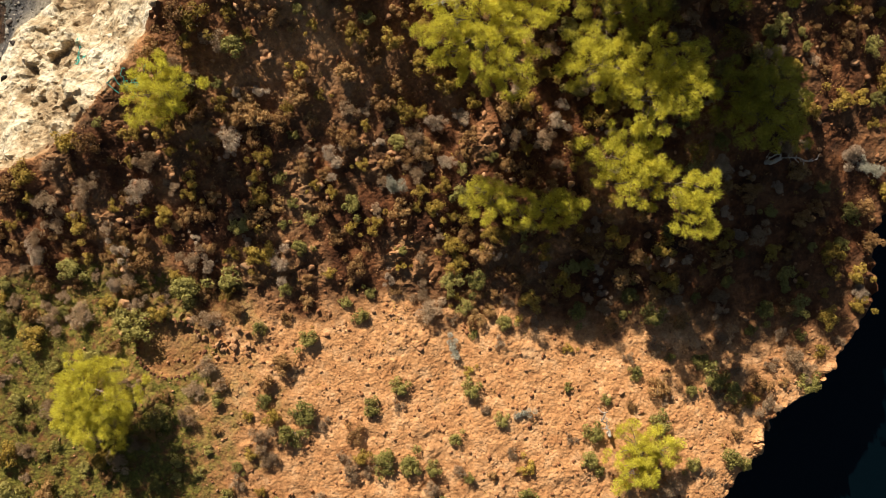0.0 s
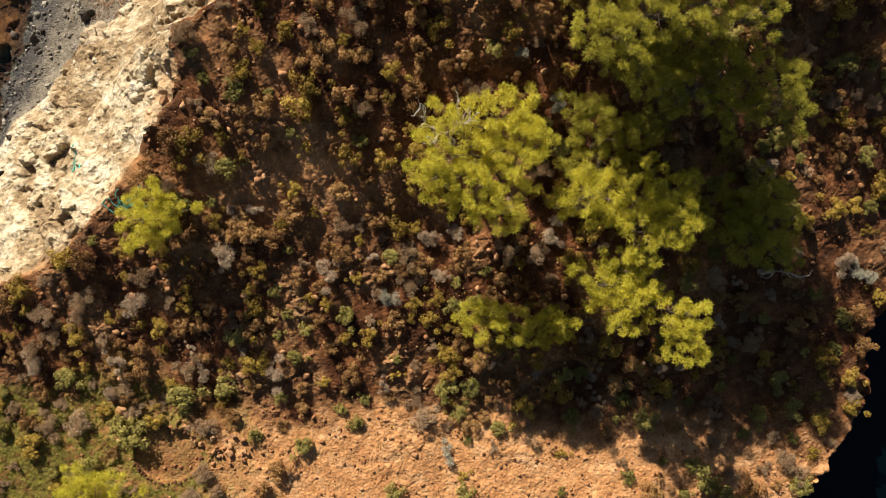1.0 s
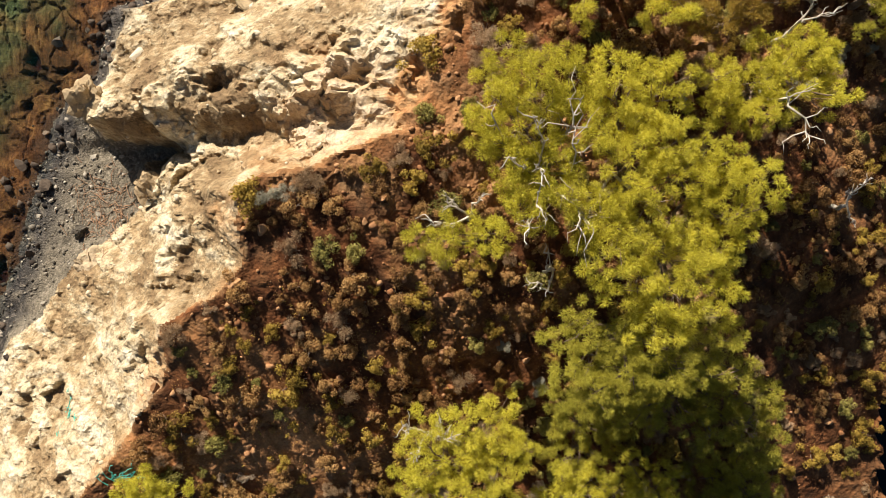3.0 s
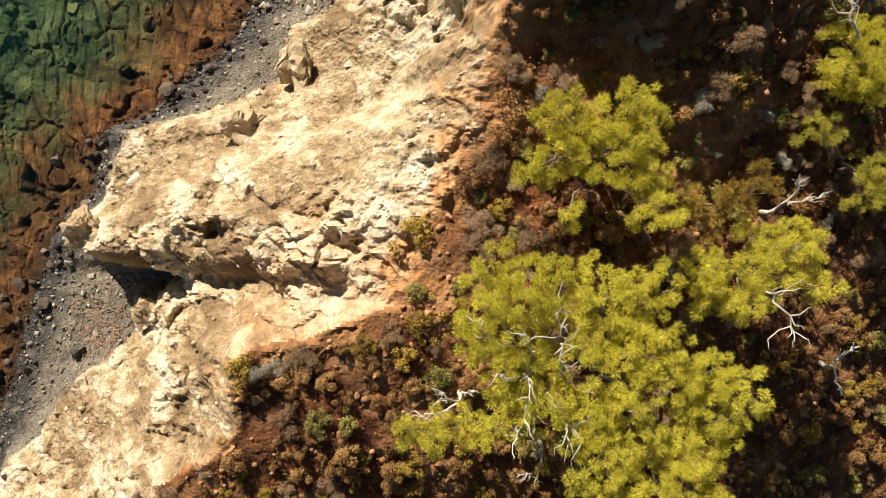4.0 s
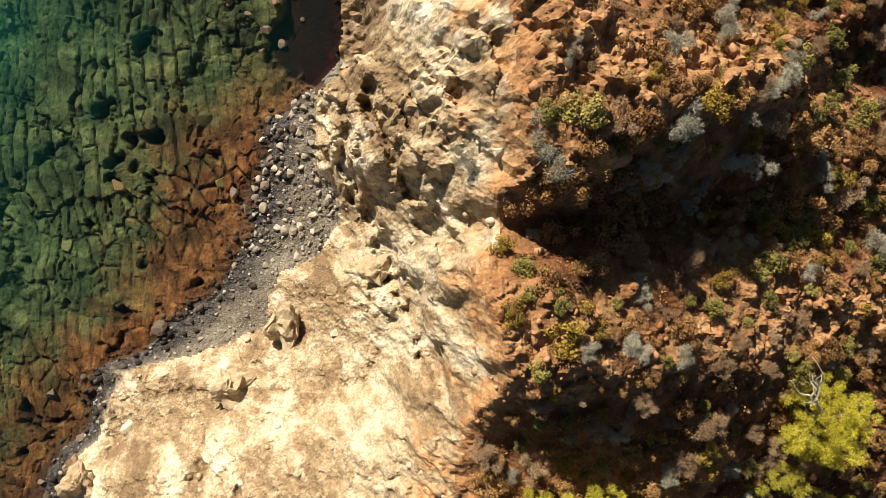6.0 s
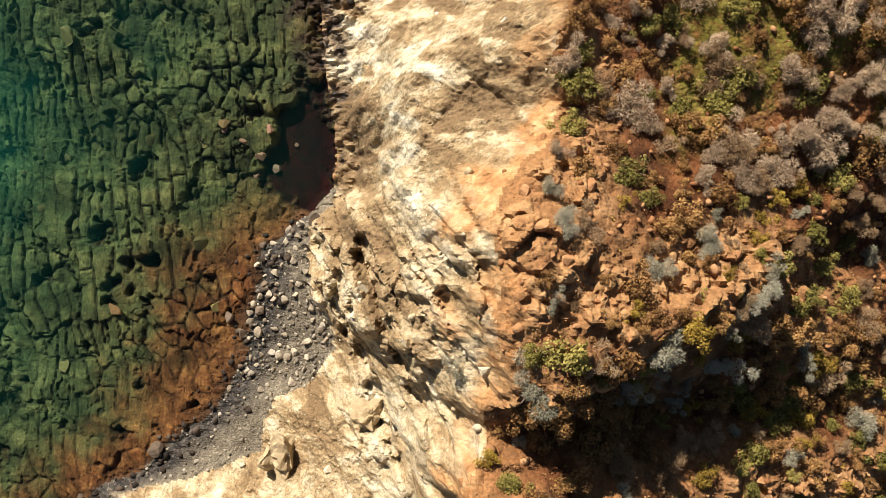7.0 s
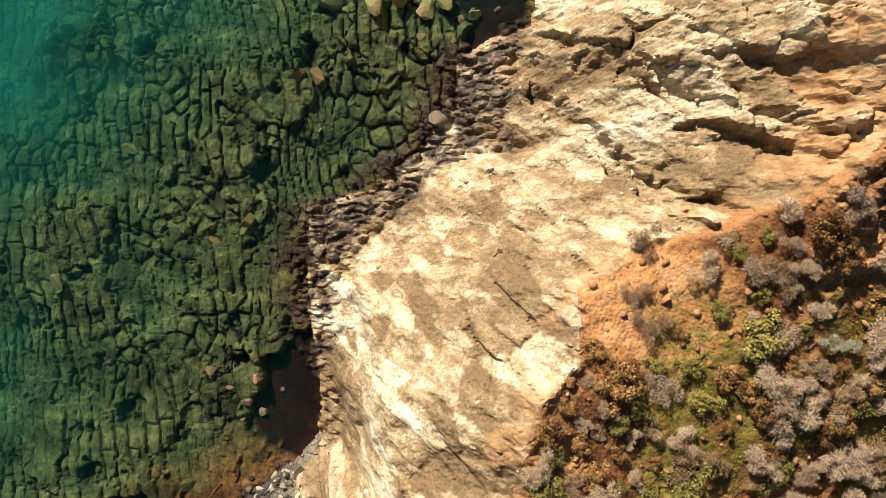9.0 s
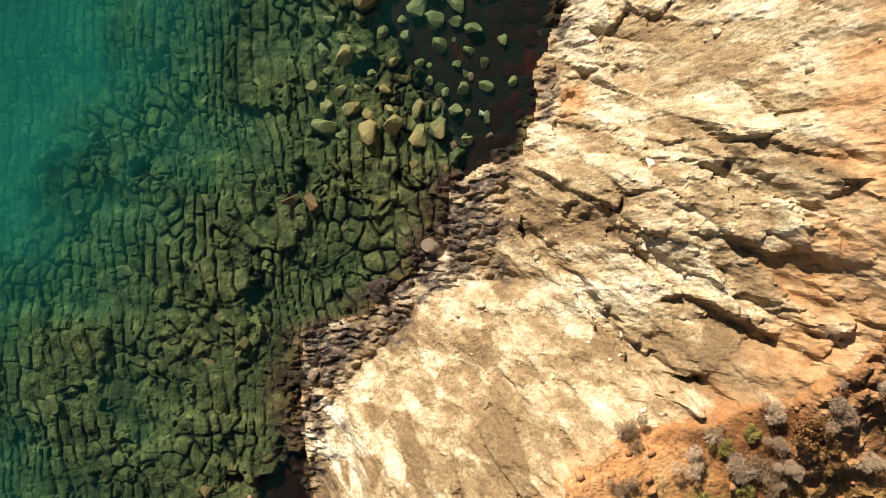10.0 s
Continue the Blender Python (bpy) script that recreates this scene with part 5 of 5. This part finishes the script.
boulders("rusty_rock", 2600, (-22, 18, -4, 80), lambda x, y: min(1.0, 0.9 * on(outcrop, x, y) + (0.5 if y < 57 else 0.12) * math.exp(-((on(U, x, y) - on(L, x, y)) / 0.8) ** 2)) * (on(DROP, x, y) < -0.9), REDSTONE, "rust-orange angular rock in an outcrop", "rusty rocks", 530, 0.22, 0.85, 0.75, 0.75)
boulders("reef_rock", 1800, (-30, 6, 44, 94), lambda x, y: (on(U, x, y) < on(S, x, y) - 1.0) * (0.05 + 0.22 * on(north, x, y) + 0.6 * math.exp(-((x - 0.5) / 3.5) ** 2 - ((y - 84) / 4.0) ** 2)) * (1 - on(pool, x, y) * (y < 75 or x > 2.5)), WEEDSTONE, "round weed-covered rock under the clear water", "rocks on the reef", 540, 0.4, 1.2, 1.25, 0.5, 0.0)


def great_rock(x, y, size, tall, material, seed, label, sink=0.1):
    me = stone_mesh("boulder", seed, material, 0.85, 0.9, 4)
    for v in me.vertices:
        p = Vector(v.co)
        v.co += p.normalized() * (0.10 * noise.fractal(p * 3.5 + Vector((seed, 0, 0)), 0.8, 2.0, 5) + 0.05 * noise.cell(p * 6))
    ob = new("boulder", me)
    ob.matrix_basis = Matrix.LocRotScale((x, y, float(ground_at(x, y)) + size * tall * sink), Euler((0.1, 0.15, seed * 1.3)), (size * 1.15, size, size * tall))
    return tagged(ob, label, "boulder", "great boulders by the cliff")


TALL = "large pale jutting boulder at the foot of the cliff"
great_rock(-21.7, 22.9, 1.8, 0.8, PALESTONE, 601, "pale boulder lying on the grey beach")
great_rock(-22.8, 24.7, 0.8, 1.3, PEBBLE, 602, "small upright grey rock on the beach", 0.25)
great_rock(-9.6, 40.6, 3.3, 0.9, CLIFFSTONE, 603, TALL, 0.25)
great_rock(-12.4, 37.0, 2.7, 0.8, CLIFFSTONE, 604, TALL, 0.2)
great_rock(-20.6, 31.6, 2.6, 0.9, CLIFFSTONE, 605, TALL, 0.3)
great_rock(-18.2, 27.2, 2.2, 0.8, CLIFFSTONE, 606, TALL, 0.3)
great_rock(-22.0, 32.2, 1.6, 0.7, CLIFFSTONE, 607, TALL, 0.2)
great_rock(-3.0, 71.6, 1.5, 0.7, WETSTONE, 608, "black wet boulder at the point of the rocks", 0.2)
great_rock(-4.4, 43.6, 2.0, 0.8, CLIFFSTONE, 609, TALL, 0.2)

# small stones set round the bare pan, added for its dark eroded rim of earth
r_pan = np.random.default_rng(81)
pan_meshes = [stone_mesh("pan_stone", 620 + k, DARKSTONE, 0.75) for k in range(3)]
heap_meshes = [stone_mesh("heap_stone", 630 + k, REDSTONE, 0.75) for k in range(3)]
for k in range(46):
    a = radians(20 + k * 7.6 + r_pan.normal() * 2)
    x, y = -15.75 + 1.64 * math.cos(a) * r_pan.uniform(0.97, 1.05), 1.65 + 1.40 * math.sin(a) * r_pan.uniform(0.97, 1.05)
    ob = new("pan_stone", pan_meshes[k % 3])
    size = r_pan.uniform(0.14, 0.26)
    ob.matrix_basis = Matrix.LocRotScale((x, y, float(ground_at(x, y)) + 0.03), Euler((0, 0, a)), (size, size, size))
    tagged(ob, "small dark stone added to mark the eroded rim of the bare pan", "stone", "ring of stones")
for k in range(26):
    x, y = -13.1 + r_pan.normal() * 0.55 + (0.9 if k % 3 == 0 else 0), 1.9 + r_pan.normal() * 0.4
    ob = new("heap_stone", heap_meshes[k % 3])
    size = r_pan.uniform(0.2, 0.5)
    ob.matrix_basis = Matrix.LocRotScale((x, y, float(ground_at(x, y)) + 0.08), Euler((r_pan.normal(), 0, k)), (size, size, size))
    tagged(ob, "rust-orange stone heaped beside the pan", "stone", "heap of stones")

# teal cord caught on the cliff's edge
m = Mat("teal_cord")
TEAL = m.done(m.ramp(m.noise(9, 3), (0.3, (0.03, 0.30, 0.24)), (0.7, (0.12, 0.55, 0.45))), 0.6)
r_net = np.random.default_rng(91)
for x0, y0, spread, n in ((-16.6, 13.7, 0.45, 9), (-20.9, 15.6, 0.5, 6)):
    strands = []
    for _ in range(n):
        p = np.array([x0, y0]) + r_net.normal(size=2) * spread * 0.4
        path = [p]
        for _ in range(9):
            path.append(path[-1] + r_net.normal(size=2) * spread * 0.35)
        path = np.array(path)
        strands.append(tube(np.stack([path[:, 0], path[:, 1], ground_at(path[:, 0], path[:, 1]) + 0.03], 1), np.full(10, 0.018), 4))
    tagged(part("fishing_net", *joined(strands), TEAL), "tangled teal fishing net caught on pale rock", "net", "net scraps")

# round weedy rocks in the dark water north of the point, and single rocks that stand out on the reef
PALEWEED = stone_material("sunlit_weedy_stones", (0.055, 0.056, 0.022), (0.125, 0.115, 0.045), (0.22, 0.185, 0.078))
BROWNWEED = stone_material("brown_weedy_stones", (0.07, 0.044, 0.02), (0.145, 0.09, 0.038), (0.24, 0.16, 0.07))
boulders("round_reef_rock", 700, (-7, 5, 80.5, 92), lambda x, y: (on(U, x, y) < on(S, x, y) - 0.9) * (0.85 if x < 2.5 else 0.2), PALEWEED, "round olive weed-covered rock in dark shallow water", "round rocks in the dark water", 545, 0.8, 1.9, 1.05, 0.75, 0.14)
for x, y, size, tall, mat, text in ((-8.3, 77.0, 1.5, 0.7, BROWNWEED, "brown squarish rock rising from the reef"), (-7.1, 77.0, 1.4, 0.7, BROWNWEED, "brown squarish rock rising from the reef"),
                                    (-11.3, 68.3, 1.3, 0.6, PALEWEED, "pale olive rock on the slabby reef"), (-18.7, 72.6, 1.2, 0.6, PALEWEED, "pale olive rock on the slabby reef"), (-23.0, 64.5, 1.4, 0.6, WEEDSTONE, "dark weedy rock under clear water"),
                                    (-20.1, 48.2, 1.1, 0.6, BROWNWEED, "rust-brown rock on the shallow reef"), (-13.6, 59.3, 1.0, 0.6, BROWNWEED, "rust-brown rock on the shallow reef"), (2.9, 82.3, 0.8, 0.8, BEACHSTONE, "pale stone in the maroon weed")):
    ob = new("reef_boulder", stone_mesh("reef_boulder", 660 + int(size * 10), mat, 0.9, 0.5, 3))
    ob.matrix_basis = Matrix.LocRotScale((x, y, float(ground_at(x, y)) + size * 0.18), Euler((0.05, 0.08, x)), (size, size * 0.9, size * tall))
    tagged(ob, text, "rock", "single rocks on the reef")

# round stones in the weedy pool
PINKSTONE = stone_material("brown_pool_stones", (0.09, 0.045, 0.03), (0.19, 0.10, 0.065), (0.30, 0.19, 0.13))
for k, (x, y, size) in enumerate([(-11.3, 57.5, 0.95), (-10.5, 56.7, 0.75), (-10.8, 59.0, 0.7), (-13.6, 59.0, 0.8), (-11.8, 56.2, 0.6), (-9.4, 58.1, 0.4), (-12.4, 58.3, 0.55), (1.2, 80.4, 0.8), (2.2, 84.6, 0.7), (0.4, 83.0, 0.9), (3.4, 81.0, 0.5)]):
    me = stone_mesh("pool_rock", 640 + k % 4, PINKSTONE, 0.6, 0.35, 3)
    ob = new("pool_rock", me)
    ob.matrix_basis = Matrix.LocRotScale((x, y, float(ground_at(x, y)) + size * 0.14), Euler((0, 0.1, k)), (size, size * 0.85, size))
    tagged(ob, "round brown stone lying in the maroon weedy pool", "rock", "stones in the pools")

# sticks washed up on the gravel
r_stick = np.random.default_rng(95)
sticks = []
for _ in range(170):
    x, y = -21.4 + r_stick.normal() * 1.1, 26.0 + r_stick.normal() * 1.2
    a, span = r_stick.uniform(0, 6.28), r_stick.uniform(0.25, 0.9)
    ends = np.array([[x, y], [x + span * math.cos(a), y + span * math.sin(a)]])
    zs = ground_at(ends[:, 0], ends[:, 1]) + 0.03
    sticks.append(tube(bent((*ends[0], zs[0]), (*ends[1], zs[1]), r_stick, 0.06, 4), np.full(4, r_stick.uniform(0.008, 0.022)), 4))
STICK = wood_material("washed_up_wood", (0.20, 0.10, 0.055), (0.42, 0.27, 0.17))
tagged(part("driftwood", *joined(sticks), STICK), "reddish driftwood sticks strewn over the gravel beach", "driftwood", kind="stuff")
